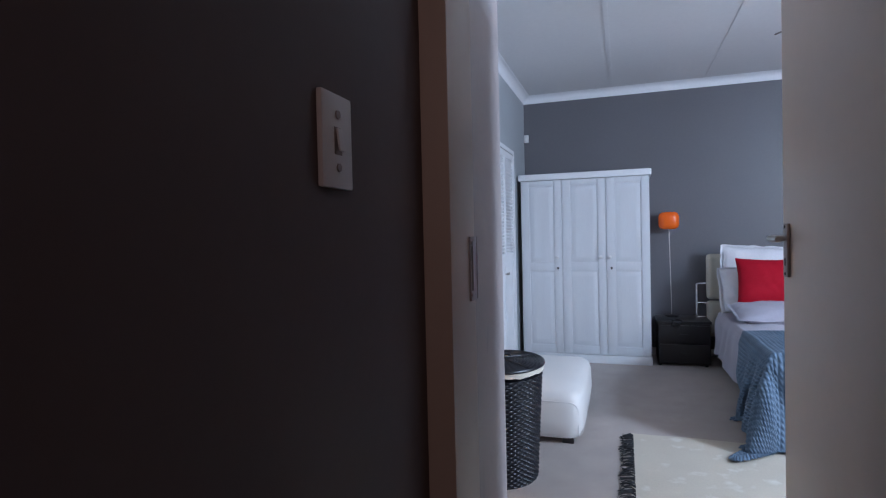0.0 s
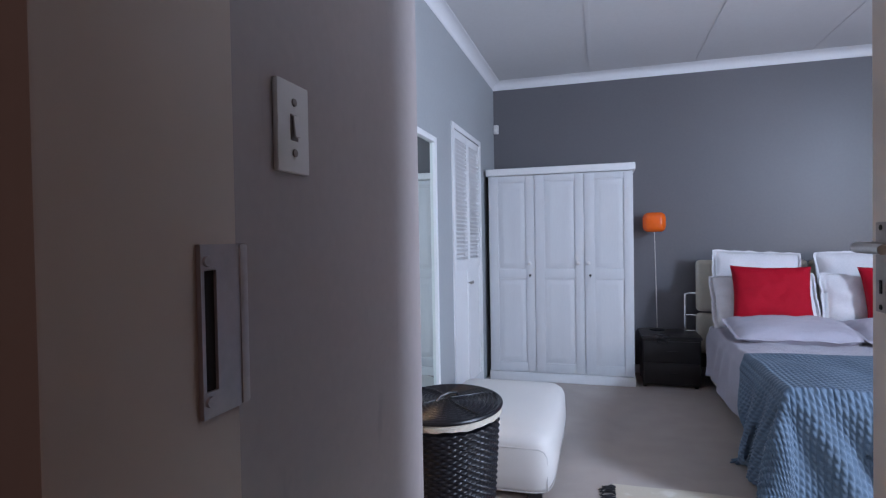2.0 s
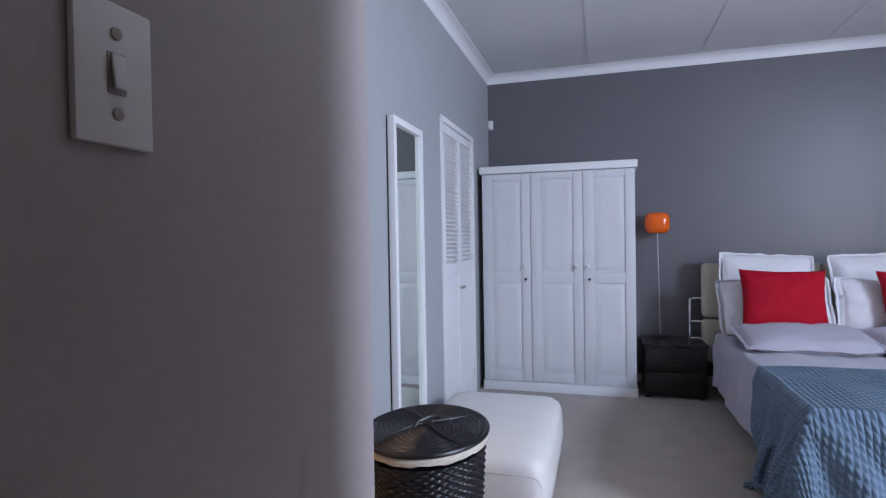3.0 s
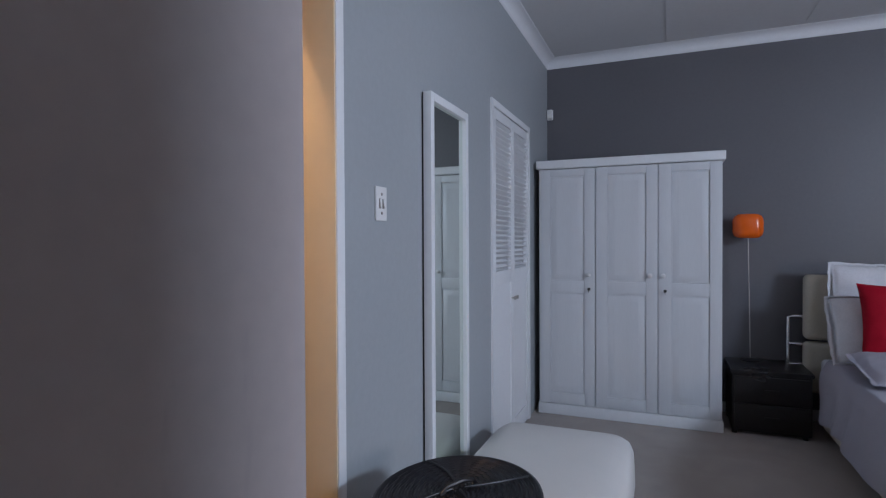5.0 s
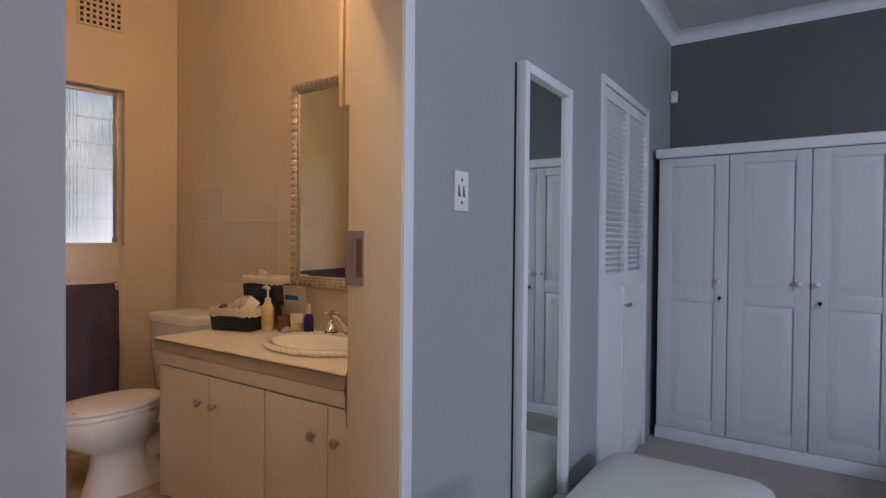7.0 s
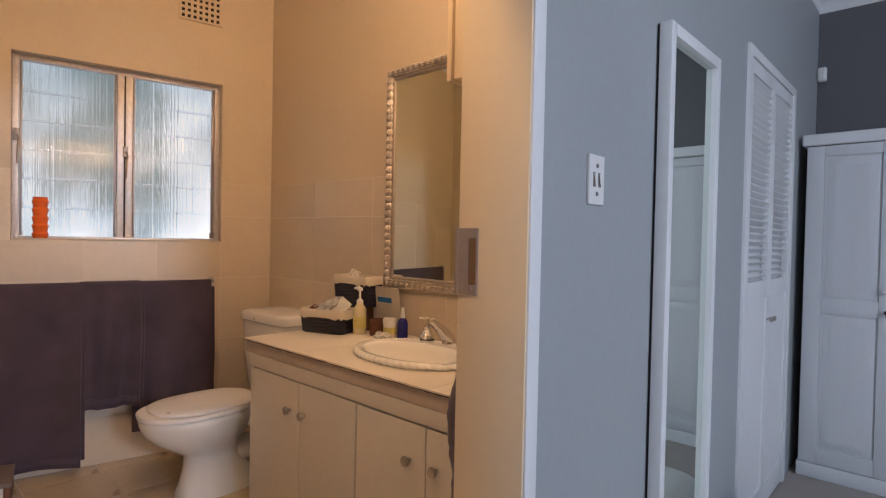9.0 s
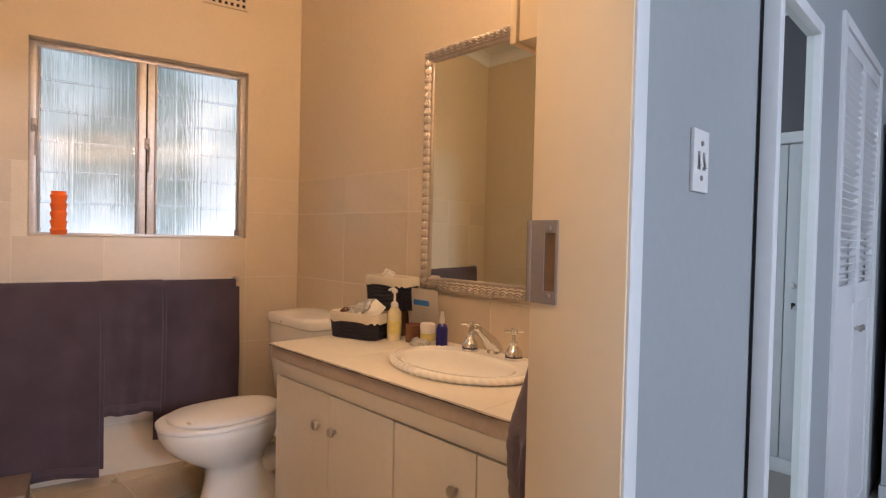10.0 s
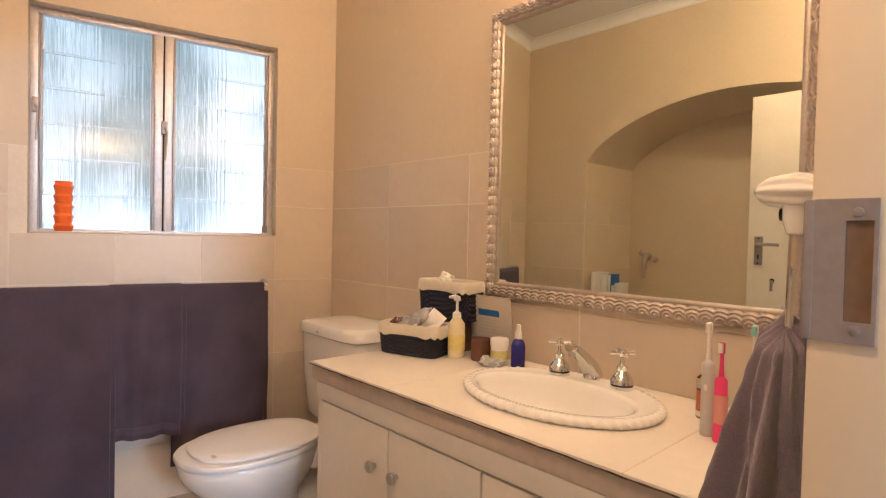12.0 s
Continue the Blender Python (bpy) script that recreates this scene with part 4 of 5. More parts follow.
prof = [(0.030, 0.0)]
for k in range(5):
    prof += [(0.034, 0.012 + 0.042 * k), (0.037, 0.022 + 0.042 * k), (0.030, 0.034 + 0.042 * k)]
prof += [(0.033, 0.212), (0.028, 0.212), (0.026, 0.10), (0.004, 0.02)]
part("body", lathe(prof, 24), M_vase, va)

vn = thing("wall_vent", "cream terracotta air brick with square holes", "vent", SKEW, kind="")
b = bmesh.new()
for k in range(8):
    box(0.0005, 0.010, -0.545 + 0.0315 * k, -0.531 + 0.0315 * k, 2.50, 2.68, bm=b)
for k in range(6):
    box(0.0005, 0.0098, -0.545, -0.31, 2.50 + 0.033 * k, 2.514 + 0.033 * k, bm=b)
part("grille", b, M_cream, vn)
part("void", box(0.0002, 0.0015, -0.54, -0.315, 2.505, 2.675), M_hole, vn)

# ---- bathroom: towels on a rail ----
tr = thing("towel_rail", "chrome towel rail on the tiled wall", "towel rail", SKEW)
part("bar", tube([(0.07, -0.355, 0.985), (0.07, -2.10, 0.985)], 0.008, 12), M_chrome, tr)
for yy in (-0.362, -2.09):
    part("bracket", tube([(0.006, yy, 0.99), (0.03, yy, 1.0), (0.07, yy, 0.998)], [0.014, 0.008, 0.012], 12), M_nickel, tr)


M_hem = weave_cloth("mauve_grey_hem_weave", (0.074, 0.053, 0.077), 240)


def hung_towel(y0, y1, front, back, seed, fold):
    """A towel folded over the rail."""
    def fn(u, v):
        y = y0 + (y1 - y0) * v
        total = front + back
        d = u * total - back
        wob = noise.noise(Vector((v * 3 + seed, d * 2, seed)))
        wave = fold * math.sin(v * 11 + seed + 1.4 * d) * min(1, abs(d) * 2.2) + 0.010 * noise.noise(Vector((v * 5 + seed, d * 6, 2 * seed))) * min(1, abs(d) * 4) + 0.022 * (max(0.0, v - 0.84) / 0.16) ** 1.5 * min(1, max(0.0, d) * 3) - 0.016 * (max(0.0, 0.10 - v) / 0.10) ** 1.5 * min(1, max(0.0, d) * 3) + 0.006 * math.sin(v * 23 + 2 * seed + 3 * d) * min(1, abs(d) * 1.5)
        r = 0.0125
        if d < -0.02:
            return (0.07 - r - 0.004 + 0.006 * wob, y, 0.985 + d)
        if d > 0.02:
            return (0.07 + r + 0.006 + wave + 0.020 * wob * min(1, d * 3), y + 0.012 * wob * d, 0.985 - d + 0.006 * wob)
        a = d / 0.02 * math.pi / 2
        return (0.07 + r * math.sin(a), y, 0.985 + r * math.cos(a))
    return fn, sheet(fn, 110, 90, 0.009)


for y0, y1, fr, bkk, seed, fold, lab in ((-2.07, -1.006, 0.94, 0.5, 1.0, 0.024, "large mauve-grey bath towel hanging on the rail"), (-1.012, -0.735, 0.665, 0.6, 2.3, 0.010, "mauve-grey hand towel hanging on the rail"), (-0.766, -0.37, 0.82, 0.6, 3.1, 0.012, "mauve-grey bath towel folded over the rail")):
    t = thing("towel", lab, "towel", SKEW @ Matrix.Translation((0.009 if seed == 2.3 else 0.0, 0, 0.004 if seed == 2.3 else 0.0)), group="towels on the rail")
    shape, cloth = hung_towel(y0, y1, fr, bkk, seed, fold)
    part("cloth", cloth, M_towel, t, smooth=70)

    def inner(u, v, shape=shape, fr=fr, bkk=bkk):
        x, y, z = shape((bkk + 0.03 + (fr - 0.065) * u) / (fr + bkk), v)
        return (x - 0.009, y + 0.016 * (v - 0.2) + 0.006, z)

    part("under_fold", sheet(inner, 60, 60, 0.006), M_towel, t, smooth=70)

    def hem(u, v, shape=shape, fr=fr, bkk=bkk):
        x, y, z = shape((bkk + fr - 0.055 + 0.03 * u) / (fr + bkk), 0.01 + 0.98 * v)
        return (x + 0.0062, y, z)

    part("hem_band", sheet(hem, 6, 90, 0.002), M_hem, t, "flat woven hem band", smooth=70)

# ---- bathroom: low wooden step ----
M_step = surface("brown_varnished_wood", (0.16, 0.07, 0.035), 0.45, 0.25, 5, 40, 0.2, stretch=(1, 8, 8))
ws = thing("wooden_step", "low brown wooden step with a pale front by the wall", "step", SKEW @ Matrix.Translation((0.10, -1.47, 0.0)))
part("top", box(0.0, 0.26, -0.20, 0.20, 0.098, 0.118, 0.004), surface("worn_taupe_wood", (0.22, 0.17, 0.15), 0.6, 0.2, 5, 40, 0.2), ws, "worn taupe top board")
for y in (-0.195, 0.170):
    part("side", box(0.005, 0.252, y, y + 0.025, 0.0, 0.098, 0.006), M_step, ws)
part("front", box(0.238, 0.250, -0.169, 0.169, 0.012, 0.0975, 0.003), M_vanity, ws, "pale painted front board")

# ---- bathroom: toilet ----
wc = thing("toilet", "white ceramic toilet with closed lid beside the vanity", "toilet")
TX = -3.06
b = loft([ring(TX, y, z, rx, ry, 44, pw) for z, y, rx, ry, pw in ((0.0, 3.19, 0.118, 0.205, 2.6), (0.02, 3.19, 0.116, 0.203, 2.6), (0.07, 3.18, 0.104, 0.175, 2.4), (0.14, 3.165, 0.093, 0.145, 2.3), (0.195, 3.15, 0.088, 0.130, 2.2), (0.215, 3.14, 0.094, 0.140, 2.2), (0.25, 3.12, 0.120, 0.180, 2.1), (0.29, 3.105, 0.148, 0.222, 2.1), (0.335, 3.095, 0.171, 0.252, 2.1), (0.375, 3.09, 0.183, 0.265, 2.1), (0.405, 3.09, 0.187, 0.27, 2.1), (0.411, 3.09, 0.18, 0.262, 2.1))])
part("bowl", b, M_ceramic, wc, smooth=60)
part("neck", box(TX - 0.12, TX + 0.12, 3.28, 3.60, 0.30, 0.405, 0.035, 4), M_ceramic, wc)
part("trap", tube([(TX, 3.22, 0.14), (TX, 3.34, 0.17), (TX, 3.46, 0.11), (TX, 3.56, 0.08), (TX, 3.74, 0.08)], [0.07, 0.065, 0.06, 0.055, 0.055], 20), M_ceramic, wc, smooth=60)
b = loft([ring(TX, 3.085, z, rx, ry, 48, 2.25) for z, rx, ry in ((0.412, 0.188, 0.262), (0.415, 0.194, 0.268), (0.426, 0.196, 0.270), (0.432, 0.192, 0.266))])
part("seat", b, M_plastic, wc, smooth=50)
b = loft([ring(TX, 3.112, z, rx, ry, 48, 2.5) for z, rx, ry in ((0.4325, 0.170, 0.242), (0.436, 0.176, 0.248), (0.444, 0.176, 0.248), (0.449, 0.170, 0.242), (0.452, 0.13, 0.19), (0.453, 0.05, 0.08))])
part("lid", b, M_plastic, wc, smooth=50)
part("bumper", box(TX + 0.075, TX + 0.105, 2.905, 2.918, 0.446, 0.4525, 0.002), M_counter_edge, wc, "worn taupe bumper")
for dx in (-0.07, 0.07):
    part("hinge", tube([(TX + dx - 0.02, 3.345, 0.43), (TX + dx + 0.02, 3.345, 0.43)], 0.013, 10), M_plastic, wc)
b = loft([ring(TX - 0.072, 3.585, z, rx, ry, 48, 6) for z, rx, ry in ((0.405, 0.185, 0.115), (0.42, 0.205, 0.125), (0.60, 0.228, 0.14), (0.785, 0.238, 0.145))])
part("cistern", b, M_ceramic, wc, smooth=50)
b = loft([ring(TX - 0.072, 3.582, z, rx, ry, 48, 6) for z, rx, ry in ((0.786, 0.240, 0.146), (0.790, 0.247, 0.151), (0.823, 0.247, 0.151), (0.836, 0.238, 0.143), (0.840, 0.2, 0.11), (0.841, 0.08, 0.05))])
part("cistern_lid", b, M_ceramic, wc, smooth=50)
b = lathe([(0.007, 0), (0.006, 0.004), (0.001, 0.005)], 12)
b.transform(Matrix.Translation((TX - 0.11, 3.4325, 0.806)) @ Matrix.Rotation(radians(90), 4, "X"))
part("flush_stub", b, M_nickel, wc, "small dull metal stub")

# ---- bathroom: vanity ----
vx0, vx1 = -2.69, -1.214
vt = thing("vanity_unit", "off-white painted vanity cabinet with round metal knobs", "vanity")
part("carcass", box(vx0, vx1, 3.172, 3.742, 0.06, 0.675, 0.003), M_vanity, vt)
part("top_rail", box(vx0, vx1, 3.183, 3.21, 0.6755, 0.792, 0.002), M_vanity, vt)
part("end_panel", box(vx0, vx0 + 0.02, 3.21, 3.742, 0.6755, 0.792, 0.002), M_vanity, vt)
part("kick", box(vx0 + 0.02, vx1, 3.23, 3.742, 0.0, 0.06), M_vanity, vt)
part("face_frame", box(vx0 - 0.004, vx1, 3.152, 3.173, 0.678, 0.737, 0.006), M_vanity, vt)
part("side_stile", box(vx0 - 0.004, vx0 + 0.028, 3.160, 3.173, 0.06, 0.677, 0.003), M_vanity, vt)
doors = ((-2.658, -2.30, -2.36), (-2.297, -1.935, -2.255), (-1.928, -1.586, -1.655), (-1.582, -1.235, -1.535))
for x0, x1, kx in doors:
    d = part("door", box(x0, x1, 3.156, 3.1715, 0.075, 0.673 if x0 < -2 else 0.671, 0.002), M_vanity, vt)
    b = lathe([(0.007, 0), (0.007, 0.012), (0.016, 0.017), (0.0175, 0.023), (0.015, 0.028), (0.004, 0.031)], 20)
    b.transform(Matrix.Translation((kx, 3.156, 0.552)) @ Matrix.Rotation(radians(90), 4, "X"))
    part("knob", b, M_nickel, d, "round brushed metal knob")
ct = thing("countertop", "cream tiled countertop with a worn taupe edge", "countertop")
part("front_edge", box(-2.722, vx1, 3.150, 3.182, 0.738, 0.792, 0.002), M_counter_edge, ct)
part("side_edge", box(-2.722, -2.692, 3.182, 3.742, 0.738, 0.792, 0.002), M_counter_edge, ct)
BASIN = (-1.925, 3.452, 0.288, 0.213)
seams = [-2.722, -2.30, -1.56, -1.214]


def counter_piece(x0, x1, cut):
    """A tile of the top; cut: with the basin's hole through it."""
    b = bmesh.new()
    g = 0.0015
    if not cut:
        return box(x0 + g, x1 - g, 3.140, 3.742, 0.793, 0.80, 0.0015, bm=b)
    n, cx, cy, rx, ry = 48, BASIN[0], BASIN[1], BASIN[2] - 0.03, BASIN[3] - 0.03
    outer, inner = [], []
    hx, lx, hy, ly = x1 - g - cx, cx - x0 - g, 3.742 - cy, cy - 3.140
    turns = sorted([2 * math.pi * k / n for k in range(n)] + [math.atan2(v, w) % (2 * math.pi) for v in (hy, -ly) for w in (hx, -lx)])
    for a in turns:
        c, s = math.cos(a), math.sin(a)
        f = min((hx if c > 0 else lx) / max(abs(c), 1e-6), (hy if s > 0 else ly) / max(abs(s), 1e-6))
        outer.append((cx + c * f, cy + s * f))
        inner.append((cx + rx * c, cy + ry * s))
    rings = [[(x, y, 0.793) for x, y in inner], [(x, y, 0.80) for x, y in inner], [(x, y, 0.80) for x, y in outer], [(x, y, 0.793) for x, y in outer], [(x, y, 0.793) for x, y in inner]]
    return merge(b, loft(rings, cap=False))


for x0, x1 in zip(seams, seams[1:]):
    part("tile", counter_piece(x0, x1, x0 == -2.30), M_counter, ct, smooth=20)

for xs in seams[1:-1]:
    part("joint", box(xs - 0.0014, xs + 0.0014, 3.141, 3.741, 0.7932, 0.7994), M_grout, ct, "pale grout joint")
# uneven dark brown line along the gap under the counter tiles
M_gap = surface("dark_brown_edge_gap", (0.10, 0.06, 0.045), 0.8, 0.3, 30, 90, 0.2)
random.seed(12)
part("edge_line", tube([(-2.722 + 1.505 * k / 70, 3.1405, 0.7925 + random.uniform(-0.0012, 0.0006)) for k in range(71)], [random.uniform(0.0012, 0.0026) for k in range(71)], 5), M_gap, ct, "dark brown line in the gap under the tile edge")
bs = thing("washbasin", "oval white ceramic drop-in basin with a rope-edged rim", "basin")
cx, cy, rx, ry = BASIN
rings = [ring(cx, cy, 0.801, rx - 0.012, ry - 0.012, 240)]
for z, g in ((0.803, 0.0), (0.812, -0.004), (0.820, 0.0), (0.8245, 0.010), (0.8245, 0.016), (0.8215, 0.022)):
    rg2 = []
    for k, (x, y, zz) in enumerate(ring(cx, cy, z, rx - g, ry - g, 240)):
        w = 0.0028 * math.sin(2 * math.pi * k / 240 * 56 + (z - 0.80) * 150) if g < 0.012 else 0.0
        a = 2 * math.pi * k / 240
        rg2.append((x + w * math.cos(a), y + w * math.sin(a), zz + 0.5 * w))
    rings.append(rg2)
for z, f, h in ((0.8245, 0.865, 0.74), (0.8235, 0.835, 0.69), (0.816, 0.81, 0.665), (0.80, 0.785, 0.64), (0.76, 0.73, 0.59), (0.72, 0.61, 0.49), (0.695, 0.42, 0.34), (0.688, 0.2, 0.16), (0.686, 0.05, 0.05)):
    rings.append(ring(cx, cy - 0.034, z, rx * f, ry * h, 240))
b = loft(rings, cap=False)
part("bowl", b, M_ceramic, bs, smooth=60)
b = lathe([(0.02, 0), (0.02, 0.003), (0.006, 0.002)], 20)
b.transform(Matrix.Translation((cx, cy - 0.034, 0.6875)))
part("waste", b, M_chrome, bs)


def tap_handle(x, y, turn):
    t = thing("tap", "chrome cross-head basin tap", "tap", pose(x, y, 0.826, 0, 0, turn) @ Matrix.Scale(1.12, 4), group="basin taps")
    part("skirt", lathe([(0.029, -0.003), (0.029, 0.006), (0.0265, 0.0065), (0.0265, 0.0100), (0.029, 0.0105), (0.0285, 0.016), (0.026, 0.022), (0.0215, 0.030), (0.016, 0.037), (0.0125, 0.043), (0.0135, 0.045), (0.0135, 0.053), (0.010, 0.056)], 28), M_chrome, t)
    part("groove", lathe([(0.0268, 0.0068), (0.0268, 0.0097)], 28), M_hole, t, "dark rubber ring")
    part("stem", lathe([(0.0075, 0.055), (0.006, 0.062), (0.0055, 0.076), (0.009, 0.080), (0.0105, 0.086), (0.009, 0.092), (0.003, 0.096)], 16), M_chrome, t)
    for k in range(4):
        a = k * math.pi / 2 + 0.5
        part("arm", tube([(0, 0, 0.086), (0.018 * math.cos(a), 0.018 * math.sin(a), 0.086), (0.03 * math.cos(a), 0.03 * math.sin(a), 0.087), (0.033 * math.cos(a), 0.033 * math.sin(a), 0.087)], [0.004, 0.004, 0.006, 0.003], 8), M_chrome, t)


tap_handle(-2.02, 3.60, 0)
tap_handle(-1.815, 3.605, 20)
sp = thing("spout", "chrome basin spout between the taps", "tap")
b = lathe([(0.026, 0.826), (0.026, 0.834), (0.021, 0.842), (0.018, 0.862)], 20)
b.transform(Matrix.Translation((-1.925, 3.628, 0)))
part("base", b, M_chrome, sp)
nose = []
for y, z, w, h, lean in ((3.640, 0.828, 0.026, 0.022, 62), (3.632, 0.844, 0.025, 0.023, 55), (3.606, 0.872, 0.023, 0.021, 45), (3.570, 0.900, 0.019, 0.016, 38), (3.536, 0.922, 0.0175, 0.0135, 28), (3.512, 0.931, 0.0165, 0.012, 12), (3.503, 0.932, 0.013, 0.009, 0)):
    c, q = math.cos(radians(lean)), math.sin(radians(lean))
    nose.append([(-1.925 + x, y + q * e, z + c * e) for x, e, _ in ring(0, 0, 0, w, h, 28, 3.4)])
part("nose", loft(nose), M_chrome, sp, smooth=45)
b = lathe([(0.010, 0.906), (0.0115, 0.909), (0.0115, 0.924)], 18)
b.transform(Matrix.Translation((-1.925, 3.518, 0)))
part("outlet", b, M_nickel, sp, "dark spout outlet")

# ---- bathroom: ornate mirror ----
bmr = thing("bathroom_mirror", "large mirror in an ornate silver-gilt frame above the basin", "mirror")
mx0, mx1, mz0, mz1, my = -2.447, -1.378, 1.018, 2.078, 3.742
FW = 0.058


def ornate_side(p, q, inward):
    """A moulded, leaf-carved length of frame from corner p to corner q, mitred."""
    p, q, n = Vector(p), Vector(q), Vector(inward)
    L = (q - p).length
    d = (q - p) / L
    prof = [(0.0, 0.0), (0.0, 0.016)] + [(0.005 + 0.0022 * k, 0.022 + 0.004 * math.sin(math.pi * k / 15)) for k in range(16)] + [(0.040, 0.020), (0.044, 0.015), (0.047, 0.017), (0.053, 0.016), (0.058, 0.010), (0.058, 0.0)]
    cnt = int(L / 0.0028)
    rows = []
    for i in range(cnt + 1):
        f = i / cnt
        row = []
        for w, hgt in prof:
            x = w + (L - 2 * w) * f
            if 0.004 < w < 0.042:
                shell = 0.036
                ph = (x / shell - math.floor(x / shell) - 0.5) * shell
                r = math.hypot(ph, w - 0.007)
                hgt += 0.0030 * math.cos(r / 0.0105 * 2 * math.pi) if r < 0.034 else -0.003
                hgt += 0.004 * max(0.0, 1 - r / 0.008) - 0.004 * (abs(ph) / (shell / 2)) ** 6
            row.append(p + d * x + n * w + Vector((0, -hgt, 0)))
        rows.append(row)
    return loft(rows, cap=False, closed=False)


for a, c, inn in (((mx0, my, mz0), (mx1, my, mz0), (0, 0, 1)), ((mx1, my, mz0), (mx1, my, mz1), (-1, 0, 0)), ((mx1, my, mz1), (mx0, my, mz1), (0, 0, -1)), ((mx0, my, mz1), (mx0, my, mz0), (1, 0, 0))):
    part("frame_side", ornate_side(a, c, inn), M_ornate, bmr, smooth=50)
part("glass", box(mx0 + FW - 0.004, mx1 - FW + 0.004, my - 0.008, my - 0.004, mz0 + FW - 0.004, mz1 - FW + 0.004), M_mirror, bmr, "silvered mirror glass")

# ---- bathroom: wall box, lamp above the mirror, ceramic hook and towel ----
wb = thing("wall_cabinet", "small cream wall cabinet high beside the mirror", "cabinet")
part("body", box(-1.345, -1.212, 2.985, 3.26, 1.668, 1.987, 0.004), M_frame_bath, wb)
part("door", box(-1.363, -1.346, 2.977, 3.265, 1.664, 1.99, 0.004), M_frame_bath, wb)
# invented cord and holder, so the added ceiling light has a fitting
la = thing("added_ceiling_lamp", "invented ceiling cord and holder at the added bathroom light", "lamp")
b = lathe([(0.05, 2.949), (0.05, 2.93), (0.02, 2.915), (0.004, 2.912)], 24)
b.transform(Matrix.Translation((-1.44, 2.32, 0)))
part("rose", b, M_plastic, la)
part("cord", tube([(-1.44, 2.32, 2.915), (-1.44, 2.32, 2.66)], 0.004, 8), M_plastic, la)
b = lathe([(0.018, 2.68), (0.02, 2.64), (0.016, 2.625)], 16)
b.transform(Matrix.Translation((-1.44, 2.32, 0)))
part("holder", b, M_plastic, la)
wl2 = thing("wall_lamp", "small metal lamp bracket on the wall above the mirror", "lamp")
b = lathe([(0.045, 0), (0.045, 0.01), (0.02, 0.018), (0.006, 0.02)], 24)
b.transform(Matrix.Translation((-1.56, 3.749, 2.66)) @ Matrix.Rotation(radians(90), 4, "X"))
part("plate", b, M_nickel, wl2)
part("arm", tube([(-1.56, 3.735, 2.66), (-1.56, 3.66, 2.57), (-1.56, 3.58, 2.555), (-1.56, 3.56, 2.58)], [0.007, 0.007, 0.008, 0.016], 10), M_nickel, wl2)
hk = thing("towel_hook", "white glazed ceramic towel holder with a metal hanger", "towel holder")
rings = []
for x, r, dz in ((-1.212, 0.030, 0.0), (-1.216, 0.036, 0.0), (-1.23, 0.037, 0.002), (-1.245, 0.030, 0.004), (-1.255, 0.024, 0.005), (-1.262, 0.024, 0.005), (-1.275, 0.031, 0.006), (-1.29, 0.033, 0.007), (-1.312, 0.029, 0.008), (-1.33, 0.025, 0.008), (-1.342, 0.017, 0.008), (-1.35, 0.004, 0.008)):
    lobe = [r * (1 + 0.10 * math.cos(8 * 2 * math.pi * k / 64)) for k in range(64)]
    rings.append([(x, 3.14 + lobe[k] * math.cos(2 * math.pi * k / 64), 1.312 + dz + 0.8 * lobe[k] * math.sin(2 * math.pi * k / 64)) for k in range(64)])
part("bracket", loft(rings), M_ceramic, hk, smooth=60)
b = loft([ring(-1.29, 3.14, z, r, r, 20) for z, r in ((1.25, 0.004), (1.255, 0.014), (1.275, 0.02), (1.30, 0.02))])
part("boss", b, M_ceramic, hk)
q = lathe([(0.0095, 0), (0.0095, 0.004), (0.004, 0.0045)], 16)
q.transform(Matrix.Translation((-1.309, 3.14, 1.284)) @ Matrix.Rotation(radians(-90), 4, "Y"))
part("peg_hole", q, M_hole, hk, "dark screw hole")
part("hanger", tube([(-1.292, 3.14, 1.27), (-1.293, 3.132, 1.24), (-1.294, 3.13, 1.12), (-1.294, 3.14, 1.105), (-1.294, 3.155, 1.11)], [0.006, 0.006, 0.006, 0.006, 0.005], 8), M_chrome, hk, "thin metal hanger rod")
ht = thing("hand_towel", "mauve-grey hand towel hanging from the metal hanger", "towel")


def ring_towel(u, v):
    z = 1.115 - 0.62 * v
    spread = 0.030 + 0.088 * min(1, v * 2.2) ** 0.7
    a = 2 * math.pi * u
    fold = 1 + 0.24 * math.sin(7 * a + 0.8 * v) * min(1, v * 3) + 0.10 * math.sin(13 * a + 2 + 3 * v) + 0.16 * noise.noise(Vector((2 * math.cos(a), 2 * math.sin(a), 5 * v))) + 0.05 * noise.noise(Vector((9 * math.cos(a), 9 * math.sin(a), 22 * v)))
    r1, r2 = 0.028 + 0.055 * min(1, v * 2) ** 0.8, spread
    top = max(0.0, 1 - v / 0.03)
    return (-1.30 + r1 * fold * math.cos(a) * (1 - 0.98 * top), 3.135 + r2 * fold * math.sin(a) * (1 - 0.98 * top), z + 0.02 * math.sin(a) + 0.012 * top)


part("cloth", sheet(ring_towel, 180, 120), M_towel_pale, ht, smooth=70)

# ---- bathroom: things on the vanity ----
M_navy = surface("navy_woven_rush", (0.018, 0.018, 0.035), 0.5, 0.35, 20, 200, 0.3)
